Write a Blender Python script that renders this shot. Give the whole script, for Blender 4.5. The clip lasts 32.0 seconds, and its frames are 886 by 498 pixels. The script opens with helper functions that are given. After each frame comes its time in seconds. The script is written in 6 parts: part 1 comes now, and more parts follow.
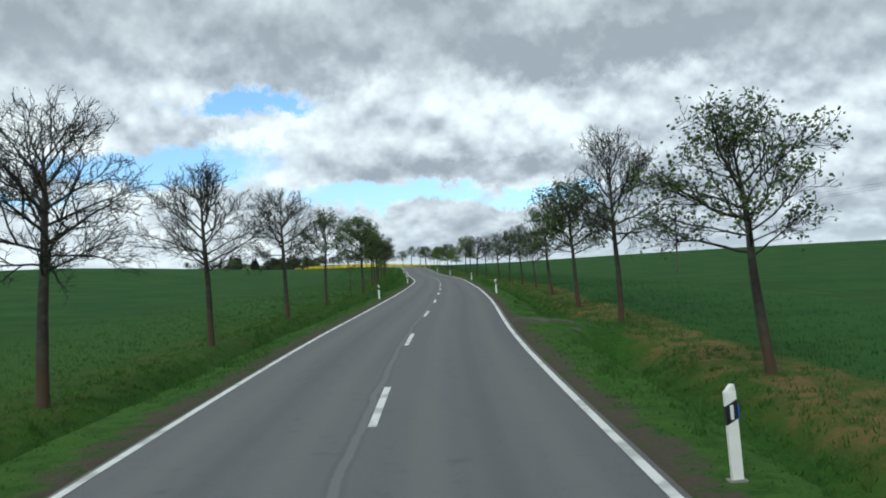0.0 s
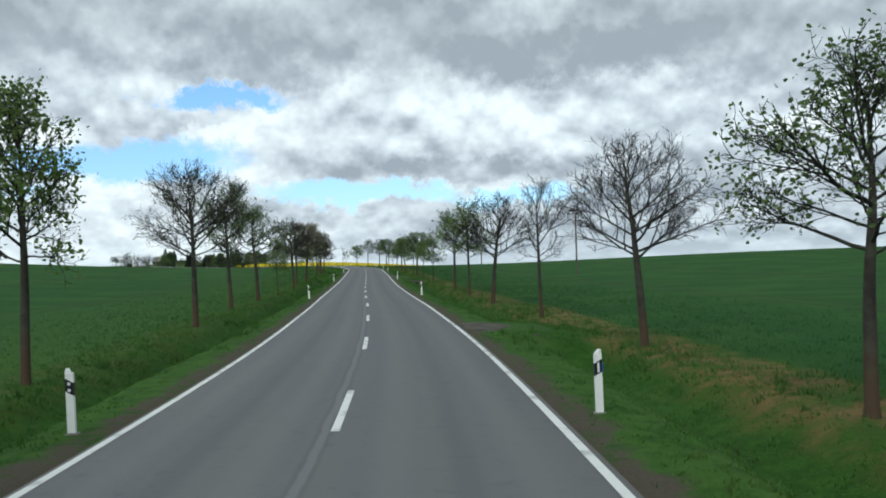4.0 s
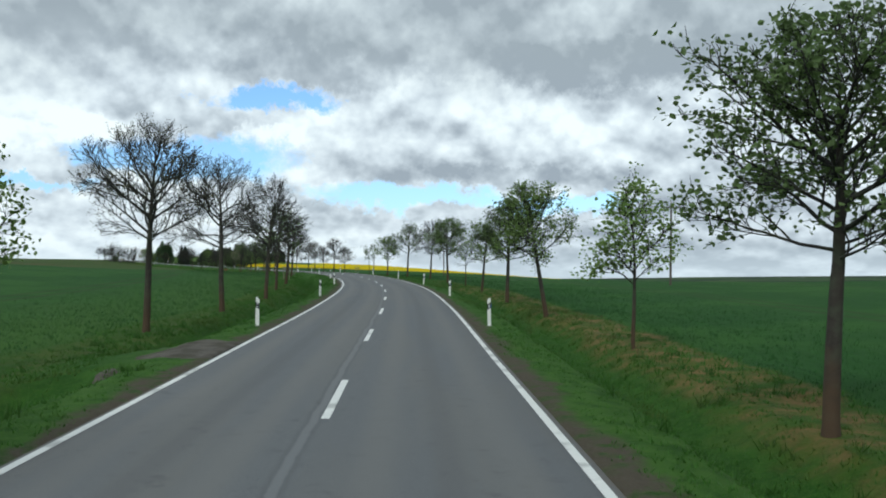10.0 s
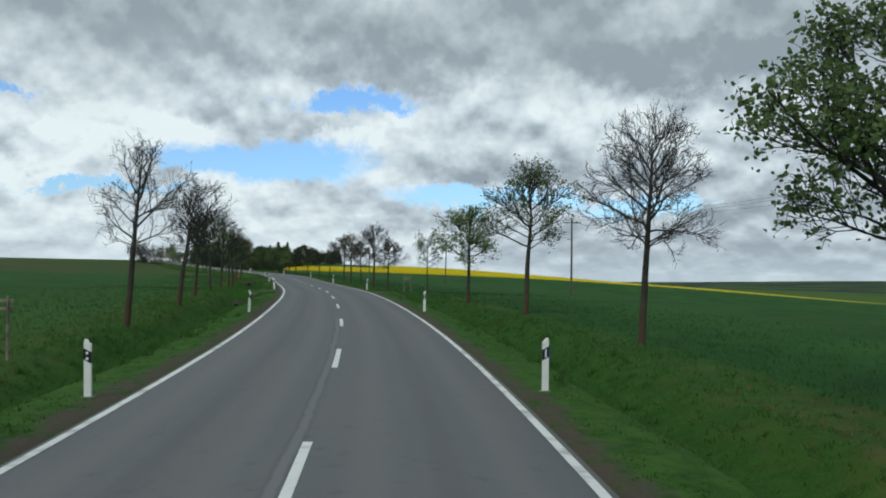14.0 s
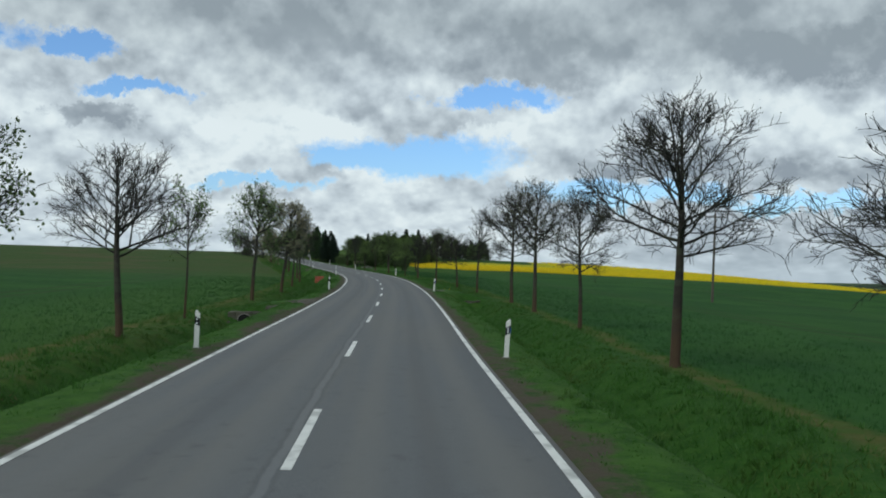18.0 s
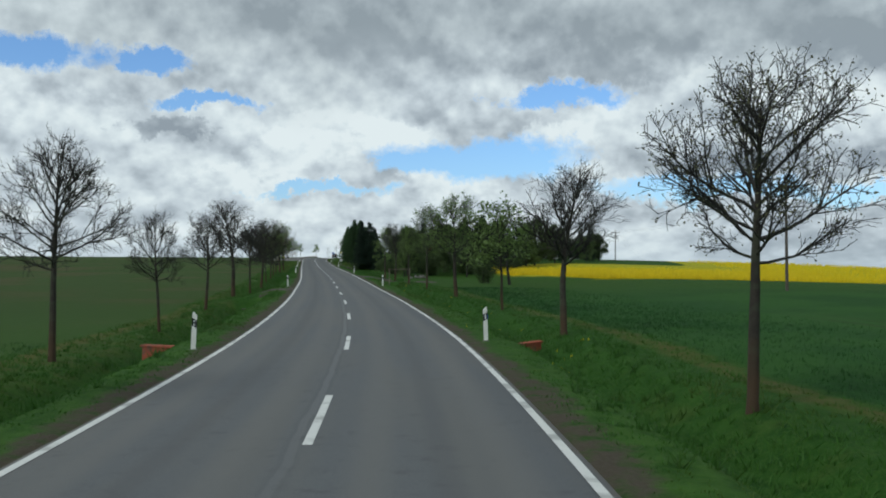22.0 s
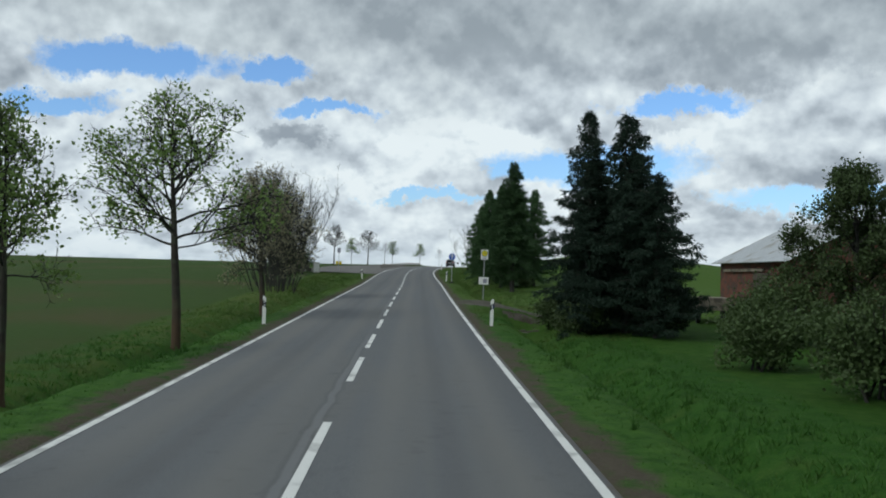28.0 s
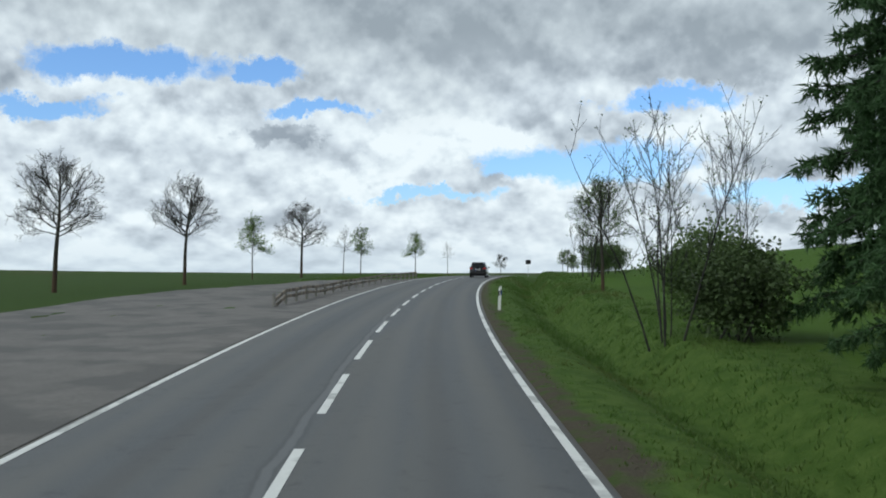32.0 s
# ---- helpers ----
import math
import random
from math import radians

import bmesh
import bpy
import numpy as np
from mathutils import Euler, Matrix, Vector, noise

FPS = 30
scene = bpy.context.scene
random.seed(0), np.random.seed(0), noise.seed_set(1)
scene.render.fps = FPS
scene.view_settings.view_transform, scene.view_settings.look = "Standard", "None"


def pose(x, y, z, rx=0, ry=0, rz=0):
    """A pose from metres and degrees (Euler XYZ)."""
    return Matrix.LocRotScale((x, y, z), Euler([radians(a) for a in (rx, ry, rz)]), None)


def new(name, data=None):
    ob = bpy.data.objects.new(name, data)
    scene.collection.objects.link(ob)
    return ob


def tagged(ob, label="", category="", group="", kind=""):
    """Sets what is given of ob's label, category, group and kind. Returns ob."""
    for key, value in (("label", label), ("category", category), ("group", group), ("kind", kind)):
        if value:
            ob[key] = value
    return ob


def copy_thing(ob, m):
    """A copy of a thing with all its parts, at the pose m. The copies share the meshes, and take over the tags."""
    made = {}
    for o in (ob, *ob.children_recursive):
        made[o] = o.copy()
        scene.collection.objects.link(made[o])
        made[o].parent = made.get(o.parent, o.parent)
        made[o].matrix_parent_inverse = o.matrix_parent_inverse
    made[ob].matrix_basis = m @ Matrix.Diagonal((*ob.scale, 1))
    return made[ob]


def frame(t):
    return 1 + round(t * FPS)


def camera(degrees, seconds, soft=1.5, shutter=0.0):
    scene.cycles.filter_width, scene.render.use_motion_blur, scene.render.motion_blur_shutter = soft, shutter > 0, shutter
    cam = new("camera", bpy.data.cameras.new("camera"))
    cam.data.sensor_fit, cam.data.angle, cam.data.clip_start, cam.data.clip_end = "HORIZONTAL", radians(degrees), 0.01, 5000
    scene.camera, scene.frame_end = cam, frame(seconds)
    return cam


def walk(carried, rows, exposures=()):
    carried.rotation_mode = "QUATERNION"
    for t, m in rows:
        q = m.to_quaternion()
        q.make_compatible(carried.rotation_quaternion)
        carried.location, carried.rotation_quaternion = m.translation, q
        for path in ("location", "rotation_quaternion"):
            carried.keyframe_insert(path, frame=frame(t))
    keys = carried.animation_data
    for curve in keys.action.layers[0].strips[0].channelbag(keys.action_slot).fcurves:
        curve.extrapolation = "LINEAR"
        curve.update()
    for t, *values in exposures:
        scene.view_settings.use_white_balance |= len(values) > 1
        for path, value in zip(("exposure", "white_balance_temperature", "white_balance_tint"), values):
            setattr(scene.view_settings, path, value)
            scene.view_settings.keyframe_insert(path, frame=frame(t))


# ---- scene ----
# The camera and its drive
cam = camera(53.36, 32.0, 1.9)
PATH = (
    (0.0, -0.06, 0.00, 2.42, 91.22, 2.81, 1.07),
    (0.5, -0.29, 12.87, 2.52, 91.23, 2.64, 0.63),
    (1.0, -0.34, 25.61, 2.63, 91.20, 2.47, 0.31),
    (1.5, -0.41, 38.17, 2.75, 91.14, 2.34, 0.09),
    (2.0, -0.40, 50.53, 2.85, 91.07, 2.28, -0.10),
    (2.5, -0.53, 62.70, 2.92, 91.05, 2.29, -0.53),
    (3.0, -0.81, 74.70, 2.97, 91.09, 2.26, -0.69),
    (3.5, -1.02, 86.53, 3.00, 91.12, 2.07, -0.80),
    (4.0, -1.19, 98.20, 3.04, 91.12, 1.80, -0.87),
    (4.5, -1.36, 109.69, 3.08, 91.09, 1.47, -0.74),
    (5.0, -1.67, 121.03, 3.15, 91.11, 1.06, -0.09),
    (5.5, -2.26, 132.21, 3.22, 90.95, 0.30, 0.77),
    (6.0, -3.01, 143.34, 3.30, 91.05, -0.25, 1.40),
    (6.5, -3.89, 154.36, 3.37, 91.10, -0.92, 1.77),
    (7.0, -4.79, 165.28, 3.44, 91.27, -1.51, 1.98),
    (7.5, -5.61, 176.16, 3.52, 91.32, -1.22, 2.06),
    (8.0, -6.40, 187.01, 3.62, 91.43, -0.90, 2.12),
    (8.5, -7.16, 197.83, 3.76, 91.47, -0.64, 2.14),
    (9.0, -7.88, 208.63, 3.94, 91.55, -0.34, 2.16),
    (9.5, -8.66, 219.39, 4.15, 91.54, -0.39, 2.13),
    (10.0, -9.47, 230.16, 4.37, 91.53, -0.41, 2.06),
    (10.5, -10.30, 240.98, 4.57, 91.46, -0.55, 2.00),
    (11.0, -11.18, 251.92, 4.76, 91.42, -0.53, 1.98),
    (11.5, -11.95, 263.00, 4.93, 91.42, -0.09, 2.11),
    (12.0, -12.77, 274.23, 5.12, 91.44, 0.23, 2.51),
    (12.5, -13.84, 285.56, 5.32, 91.42, 0.20, 3.40),
    (13.0, -15.20, 296.90, 5.49, 91.44, -0.02, 4.57),
    (13.5, -16.76, 308.20, 5.65, 91.55, -0.37, 5.80),
    (14.0, -18.56, 319.48, 5.80, 91.59, -0.74, 7.08),
    (14.5, -20.60, 330.72, 5.96, 91.71, -1.29, 8.51),
    (15.0, -22.97, 341.88, 6.13, 91.82, -1.63, 9.89),
    (15.5, -25.62, 353.02, 6.29, 91.94, -1.57, 11.28),
    (16.0, -28.42, 364.21, 6.44, 91.77, -1.55, 12.57),
    (16.5, -31.47, 375.44, 6.56, 91.56, -1.55, 13.76),
    (17.0, -34.79, 386.71, 6.65, 91.38, -1.57, 14.83),
    (17.5, -38.34, 397.99, 6.70, 91.25, -1.57, 15.70),
    (18.0, -42.11, 409.20, 6.75, 91.13, -1.50, 16.29),
    (18.5, -45.92, 420.21, 6.79, 91.09, -1.43, 16.46),
    (19.0, -49.68, 431.17, 6.86, 91.06, -1.37, 16.45),
    (19.5, -53.41, 442.08, 6.95, 91.09, -1.55, 16.52),
    (20.0, -57.12, 452.95, 7.04, 91.02, -1.61, 16.69),
    (20.5, -60.91, 463.89, 7.11, 90.97, -1.11, 17.18),
    (21.0, -64.86, 474.91, 7.21, 90.99, -0.68, 18.18),
    (21.5, -69.06, 485.90, 7.32, 91.10, -0.37, 19.43),
    (22.0, -73.53, 496.84, 7.45, 91.20, -0.04, 20.75),
    (22.5, -78.33, 507.69, 7.58, 91.17, -0.58, 22.09),
    (23.0, -83.44, 518.43, 7.69, 91.15, -1.18, 23.31),
    (23.5, -88.75, 529.14, 7.80, 91.22, -1.63, 24.49),
    (24.0, -94.28, 539.81, 7.91, 91.27, -1.91, 25.57),
    (24.5, -100.04, 550.50, 8.04, 91.28, -2.08, 26.26),
    (25.0, -105.91, 561.25, 8.18, 91.42, -2.27, 26.67),
    (25.5, -111.87, 572.06, 8.36, 91.43, -2.25, 26.99),
    (26.0, -117.89, 582.91, 8.58, 91.52, -1.98, 27.40),
    (26.5, -124.02, 593.78, 8.81, 91.69, -1.59, 27.71),
    (27.0, -130.24, 604.64, 9.05, 91.68, -1.43, 27.86),
    (27.5, -136.50, 615.52, 9.26, 91.63, -1.37, 27.92),
    (28.0, -142.78, 626.42, 9.47, 91.62, -1.33, 27.95),
    (28.5, -149.06, 637.31, 9.67, 91.64, -1.33, 27.97),
    (29.0, -155.32, 648.21, 9.88, 91.65, -1.01, 27.96),
    (29.5, -161.53, 659.06, 10.12, 91.62, -1.05, 28.00),
    (30.0, -167.68, 669.95, 10.39, 91.67, -1.14, 28.00),
    (30.5, -173.76, 680.81, 10.67, 91.62, -1.10, 28.01),
    (31.0, -179.85, 691.58, 10.95, 91.57, -0.78, 27.91),
    (31.5, -185.90, 702.29, 11.25, 91.51, -0.49, 27.79),
    (32.0, -191.86, 712.97, 11.59, 91.50, -0.32, 27.60),
)
EXPOSURES = ((0.0, 0.37, 6050, 0), (12.0, 0.34, 6050, 0), (15.0, 0.02, 6050, 0), (20.0, 0.02, 6050, 0), (23.0, 0.03, 6100, 0), (27.0, 0.1, 6100, 1), (28.5, 0.08, 6100, 2), (29.0, 0.45, 6100, 2), (30.5, 0.1, 6100, 2), (32.0, 0.22, 6050, 2))
walk(cam, [(t, pose(*p)) for t, *p in PATH], EXPOSURES)

# ---- world, sun ----
world = bpy.data.worlds.new("sky")
scene.world = world
world.use_nodes = True
wt = world.node_tree
wt.nodes.clear()


def wmath(op, a, b=None, c=None):
    n = wt.nodes.new("ShaderNodeMath")
    n.operation = op
    for k, v in enumerate((a, b, c)):
        if v is None:
            continue
        if hasattr(v, "is_linked"):
            wt.links.new(v, n.inputs[k])
        else:
            n.inputs[k].default_value = v
    return n.outputs[0]


def wramp(fac, stops):
    n = wt.nodes.new("ShaderNodeValToRGB")
    e = n.color_ramp.elements
    while len(e) < len(stops):
        e.new(0.5)
    for el, (p, col) in zip(e, stops):
        el.position, el.color = p, (*col, 1)
    wt.links.new(fac, n.inputs[0])
    return n.outputs[0]


def wmix(fac, a, b):
    n = wt.nodes.new("ShaderNodeMix")
    n.data_type = "RGBA"
    for v, k in ((fac, 0), (a, 6), (b, 7)):
        if hasattr(v, "is_linked"):
            wt.links.new(v, n.inputs[k])
        else:
            n.inputs[k].default_value = v
    return n.outputs[2]


def wnoise(vec, scale, detail=6.0, rough=0.55, distortion=0.0):
    n = wt.nodes.new("ShaderNodeTexNoise")
    wt.links.new(vec, n.inputs["Vector"])
    n.inputs["Scale"].default_value = scale
    n.inputs["Detail"].default_value = detail
    n.inputs["Roughness"].default_value = rough
    n.inputs["Distortion"].default_value = distortion
    return n.outputs[0]


def wvec(x, y, z):
    n = wt.nodes.new("ShaderNodeCombineXYZ")
    for k, v in enumerate((x, y, z)):
        if hasattr(v, "is_linked"):
            wt.links.new(v, n.inputs[k])
        else:
            n.inputs[k].default_value = v
    return n.outputs[0]


SUN_EL, SUN_AZ = radians(42), radians(205)
coord = wt.nodes.new("ShaderNodeTexCoord")
split = wt.nodes.new("ShaderNodeSeparateXYZ")
wt.links.new(coord.outputs["Generated"], split.inputs[0])
dx, dy, dz = split.outputs
# azimuth (degrees, to the left of +y) and elevation
az = wmath("MULTIPLY", wmath("ARCTAN2", wmath("MULTIPLY", dx, -1.0), dy), 180 / math.pi)
el = wmath("MULTIPLY", wmath("ARCSINE", dz), 180 / math.pi)
# cloud fields: large grey decks overhead, heaped clouds lower down, small ones near the horizon
def wbillow(vec, scale, detail=3.0):
    n = wt.nodes.new("ShaderNodeTexVoronoi")
    n.feature, n.normalize = "SMOOTH_F1", False
    wt.links.new(vec, n.inputs["Vector"])
    for key, value in (("Scale", scale), ("Detail", detail), ("Roughness", 0.55), ("Lacunarity", 2.2), ("Smoothness", 0.6)):
        n.inputs[key].default_value = value
    return wmath("SUBTRACT", 1.0, n.outputs["Distance"])


climb = wmath("POWER", wmath("MAXIMUM", el, 0.05), 0.72)
side_a, up_e = wmath("MULTIPLY", az, 0.105), wmath("MULTIPLY", climb, 0.33)
puffs, above = wvec(side_a, up_e, 3.7), wvec(side_a, wmath("ADD", up_e, 0.14), 3.7)
deck, broad, fine = wnoise(puffs, 0.62, 6, 0.5, 0.3), wnoise(puffs, 0.7, 4, 0.5), wnoise(puffs, 3.4, 7, 0.62)
body, body_up = wbillow(puffs, 1.5), wbillow(above, 1.5)
small, small_up = wbillow(puffs, 4.2), wbillow(above, 4.2)
# lit crests, grey undersides
relief = wmath("ADD", wmath("SUBTRACT", body, body_up), wmath("MULTIPLY", wmath("SUBTRACT", small, small_up), 0.35))
lit = wmath("ADD", wmath("MULTIPLY", relief, 0.85), wmath("ADD", wmath("MULTIPLY", wmath("SUBTRACT", broad, 0.5), 1.1), wmath("ADD", wmath("MULTIPLY", wmath("SUBTRACT", fine, 0.5), 0.3), 0.60)))
warp_a = wmath("MULTIPLY", wmath("SUBTRACT", wnoise(puffs, 1.5, 8, 0.7), 0.5), 15.0)
warp_e = wmath("MULTIPLY", wmath("SUBTRACT", wnoise(wvec(el, az, 1.3), 0.17, 8, 0.72), 0.5), 5.6)
az_w, el_w = wmath("ADD", az, warp_a), wmath("ADD", el, warp_e)


def spot_in(a0, e0, ra, re):
    """1 at the middle of an uneven patch of sky, 0 at its edge; and the height inside it."""
    u, v = wmath("DIVIDE", wmath("SUBTRACT", az_w, a0), ra), wmath("DIVIDE", wmath("SUBTRACT", el_w, e0), re)
    return wmath("SUBTRACT", 1.0, wmath("SQRT", wmath("ADD", wmath("MULTIPLY", u, u), wmath("MULTIPLY", v, v)))), v


# the decks on the sunny side are brighter
lit = wmath("ADD", lit, wmath("MINIMUM", wmath("MAXIMUM", wmath("MULTIPLY", wmath("SUBTRACT", az, 10.0), 0.009), -0.16), 0.08))
# single heaped clouds, white above and grey below: azimuth, elevation, half width, half height, brightness
for a0, e0, ra, re, k in ((3.0, 9.3, 12.0, 3.6, 0.30), (-12.0, 9.6, 10.0, 3.2, 0.30), (-21.0, 6.0, 7.0, 3.0, 0.28), (24.6, 8.6, 2.8, 1.6, 0.34), (20.5, 5.5, 2.8, 1.5, 0.34), (29.5, 7.4, 3.4, 1.3, 0.30), (27.0, 8.9, 5.0, 1.2, 0.2),
                          (12.5, 8.4, 3.2, 1.0, 0.3), (34.0, 5.4, 4.0, 1.2, 0.3), (38.5, 8.4, 3.0, 0.9, -0.4), (-9.0, 13.4, 9.0, 2.2, -0.34), (-3.0, 6.6, 7.0, 1.1, -0.2), (42.0, 8.0, 6.0, 2.0, 0.2), (9.0, 12.8, 8.0, 1.5, -0.14)):
    inside, high_in = spot_in(a0, e0, ra, re)
    inside = wmath("MINIMUM", wmath("MAXIMUM", wmath("MULTIPLY", inside, 3.0), 0.0), 1.0)
    shade = wmath("ADD", wmath("MULTIPLY", high_in, 0.42), 0.62) if k > 0 else 1.0
    lit = wmath("ADD", lit, wmath("MULTIPLY", inside, wmath("MULTIPLY", shade, k)))
# gaps of blue between the clouds
gap = None
for a0, e0, ra, re in ((17.8, 7.2, 6.2, 1.35), (13.4, 10.9, 3.4, 0.75), (4.5, 5.1, 6.0, 0.75), (-5.0, 4.6, 4.0, 0.5), (48.0, 12.4, 5.0, 1.2),
                       (40.0, 12.8, 2.6, 0.8), (36.0, 10.2, 3.5, 0.5), (53.0, 9.6, 4.0, 0.6), (28.0, 5.0, 4.0, 0.35), (22.0, 6.9, 3.0, 0.7)):
    g, _ = spot_in(a0, e0, ra, re)
    gap = g if gap is None else wmath("MAXIMUM", gap, g)
blue = wramp(wmath("ADD", wmath("MULTIPLY", gap, 0.5), 0.5), ((0.36, (0, 0, 0)), (0.60, (1, 1, 1))))
# thin bright rims round the gaps
lit = wmath("ADD", lit, wmath("MULTIPLY", wmath("MAXIMUM", wmath("ADD", gap, 0.55), 0.0), 0.22))
cum = wramp(lit, ((0.10, (0.30, 0.325, 0.37)), (0.38, (0.43, 0.455, 0.50)), (0.62, (0.58, 0.605, 0.65)), (0.90, (0.745, 0.765, 0.79)), (1.0, (0.80, 0.81, 0.825))))
top = wramp(wmath("ADD", wmath("MULTIPLY", deck, 0.85), wmath("ADD", wmath("MULTIPLY", fine, 0.1), wmath("MULTIPLY", wmath("SUBTRACT", lit, 0.6), 0.4))), ((0.30, (0.30, 0.325, 0.36)), (0.46, (0.42, 0.445, 0.48)), (0.58, (0.53, 0.555, 0.585)), (0.74, (0.70, 0.72, 0.745))))
high = wramp(wmath("MULTIPLY", wmath("ADD", el, wmath("MULTIPLY", wmath("SUBTRACT", broad, 0.5), 10.0)), 0.05), ((0.50, (0, 0, 0)), (0.74, (1, 1, 1))))
cloud = wmix(high, cum, top)
haze = wramp(wmath("MULTIPLY", el, 0.2), ((0.0, (1, 1, 1)), (0.5, (0, 0, 0))))
cloud = wmix(wmath("MULTIPLY", haze, 0.6), cloud, (0.56, 0.605, 0.66, 1))
sky = wt.nodes.new("ShaderNodeTexSky")
sky.sky_type, sky.sun_disc, sky.sun_elevation, sky.sun_rotation = "NISHITA", False, SUN_EL, SUN_AZ
clear = wt.nodes.new("ShaderNodeVectorMath")
clear.operation = "MULTIPLY"
wt.links.new(sky.outputs[0], clear.inputs[0])
clear.inputs[1].default_value = (0.095, 0.115, 0.15)
whole = wmix(blue, cloud, clear.outputs[0])
back = wt.nodes.new("ShaderNodeBackground")
wt.links.new(whole, back.inputs[0])
back.inputs[1].default_value = 1.0
wout = wt.nodes.new("ShaderNodeOutputWorld")
wt.links.new(back.outputs[0], wout.inputs[0])

sun = new("sun", bpy.data.lights.new("sun", "SUN"))
sun.data.energy, sun.data.angle, sun.data.color = 1.1, radians(14), (1.0, 0.96, 0.90)
sun.matrix_world = pose(0, 0, 60) @ Euler((radians(90) - SUN_EL, 0, math.pi - SUN_AZ)).to_matrix().to_4x4()
scene.view_settings.exposure = 0.0


# ---- materials ----
def mat(name, base, rough=0.8, metal=0.0, var=0.25, scale=6.0, bump=0.0, bump_scale=60.0, second=None, amount=0.5, coords="Object", spec=0.3, rnd=0.0, glow=0.0):
    """Principled surface with two scales of noise, an optional second colour in patches, and bump."""
    m = bpy.data.materials.new(name)
    m.use_nodes = True
    nt = m.node_tree
    b = nt.nodes["Principled BSDF"]
    tc = nt.nodes.new("ShaderNodeTexCoord")
    big, small = nt.nodes.new("ShaderNodeTexNoise"), nt.nodes.new("ShaderNodeTexNoise")
    for n, s, d in ((big, scale, 5), (small, scale * 9, 4)):
        nt.links.new(tc.outputs[coords], n.inputs["Vector"])
        n.inputs["Scale"].default_value, n.inputs["Detail"].default_value = s, d
    lo = [c * (1 - var) for c in base]
    hi = [min(1, c * (1 + var)) for c in base]
    r1 = nt.nodes.new("ShaderNodeValToRGB")
    r1.color_ramp.elements[0].position, r1.color_ramp.elements[1].position = 0.3, 0.7
    r1.color_ramp.elements[0].color, r1.color_ramp.elements[1].color = (*lo, 1), (*hi, 1)
    add = nt.nodes.new("ShaderNodeMath")
    add.operation = "MULTIPLY_ADD"
    add.inputs[1].default_value, add.inputs[2].default_value = 0.5, 0.0
    nt.links.new(small.outputs[0], add.inputs[0])
    half = nt.nodes.new("ShaderNodeMath")
    half.operation = "MULTIPLY_ADD"
    half.inputs[1].default_value = 0.5
    nt.links.new(big.outputs[0], half.inputs[0])
    nt.links.new(add.outputs[0], half.inputs[2])
    nt.links.new(half.outputs[0], r1.inputs[0])
    col = r1.outputs[0]
    if second:
        patch = nt.nodes.new("ShaderNodeTexNoise")
        nt.links.new(tc.outputs[coords], patch.inputs["Vector"])
        patch.inputs["Scale"].default_value, patch.inputs["Detail"].default_value = scale * 0.45, 6
        pr = nt.nodes.new("ShaderNodeValToRGB")
        pr.color_ramp.elements[0].position, pr.color_ramp.elements[1].position = 0.62 - 0.3 * amount, 0.72 - 0.3 * amount
        nt.links.new(patch.outputs[0], pr.inputs[0])
        mx = nt.nodes.new("ShaderNodeMix")
        mx.data_type = "RGBA"
        nt.links.new(pr.outputs[0], mx.inputs[0])
        nt.links.new(col, mx.inputs[6])
        mx.inputs[7].default_value = (*second, 1)
        col = mx.outputs[2]
    if rnd:
        info = nt.nodes.new("ShaderNodeObjectInfo")
        geo = nt.nodes.new("ShaderNodeNewGeometry")
        ad = nt.nodes.new("ShaderNodeMath")
        ad.operation = "ADD"
        nt.links.new(info.outputs["Random"], ad.inputs[0])
        nt.links.new(geo.outputs["Random Per Island"], ad.inputs[1])
        hs = nt.nodes.new("ShaderNodeHueSaturation")
        mr = nt.nodes.new("ShaderNodeMapRange")
        mr.inputs[1].default_value, mr.inputs[2].default_value = 0.0, 2.0
        mr.inputs[3].default_value, mr.inputs[4].default_value = 1 - rnd, 1 + rnd
        nt.links.new(ad.outputs[0], mr.inputs[0])
        nt.links.new(mr.outputs[0], hs.inputs["Value"])
        nt.links.new(col, hs.inputs["Color"])
        col = hs.outputs[0]
    nt.links.new(col, b.inputs["Base Color"])
    if glow:
        tr, ms = nt.nodes.new("ShaderNodeBsdfTranslucent"), nt.nodes.new("ShaderNodeMixShader")
        nt.links.new(col, tr.inputs[0])
        ms.inputs[0].default_value = glow
        nt.links.new(b.outputs[0], ms.inputs[1])
        nt.links.new(tr.outputs[0], ms.inputs[2])
        nt.links.new(ms.outputs[0], nt.nodes["Material Output"].inputs[0])
    b.inputs["Roughness"].default_value, b.inputs["Metallic"].default_value = rough, metal
    b.inputs["Specular IOR Level"].default_value = spec
    if bump:
        bn, bp = nt.nodes.new("ShaderNodeTexNoise"), nt.nodes.new("ShaderNodeBump")
        nt.links.new(tc.outputs[coords], bn.inputs["Vector"])
        bn.inputs["Scale"].default_value, bn.inputs["Detail"].default_value = bump_scale, 4
        bp.inputs["Strength"].default_value, bp.inputs["Distance"].default_value = bump, 0.02
        nt.links.new(bn.outputs[0], bp.inputs["Height"])
        nt.links.new(bp.outputs[0], b.inputs["Normal"])
    return m


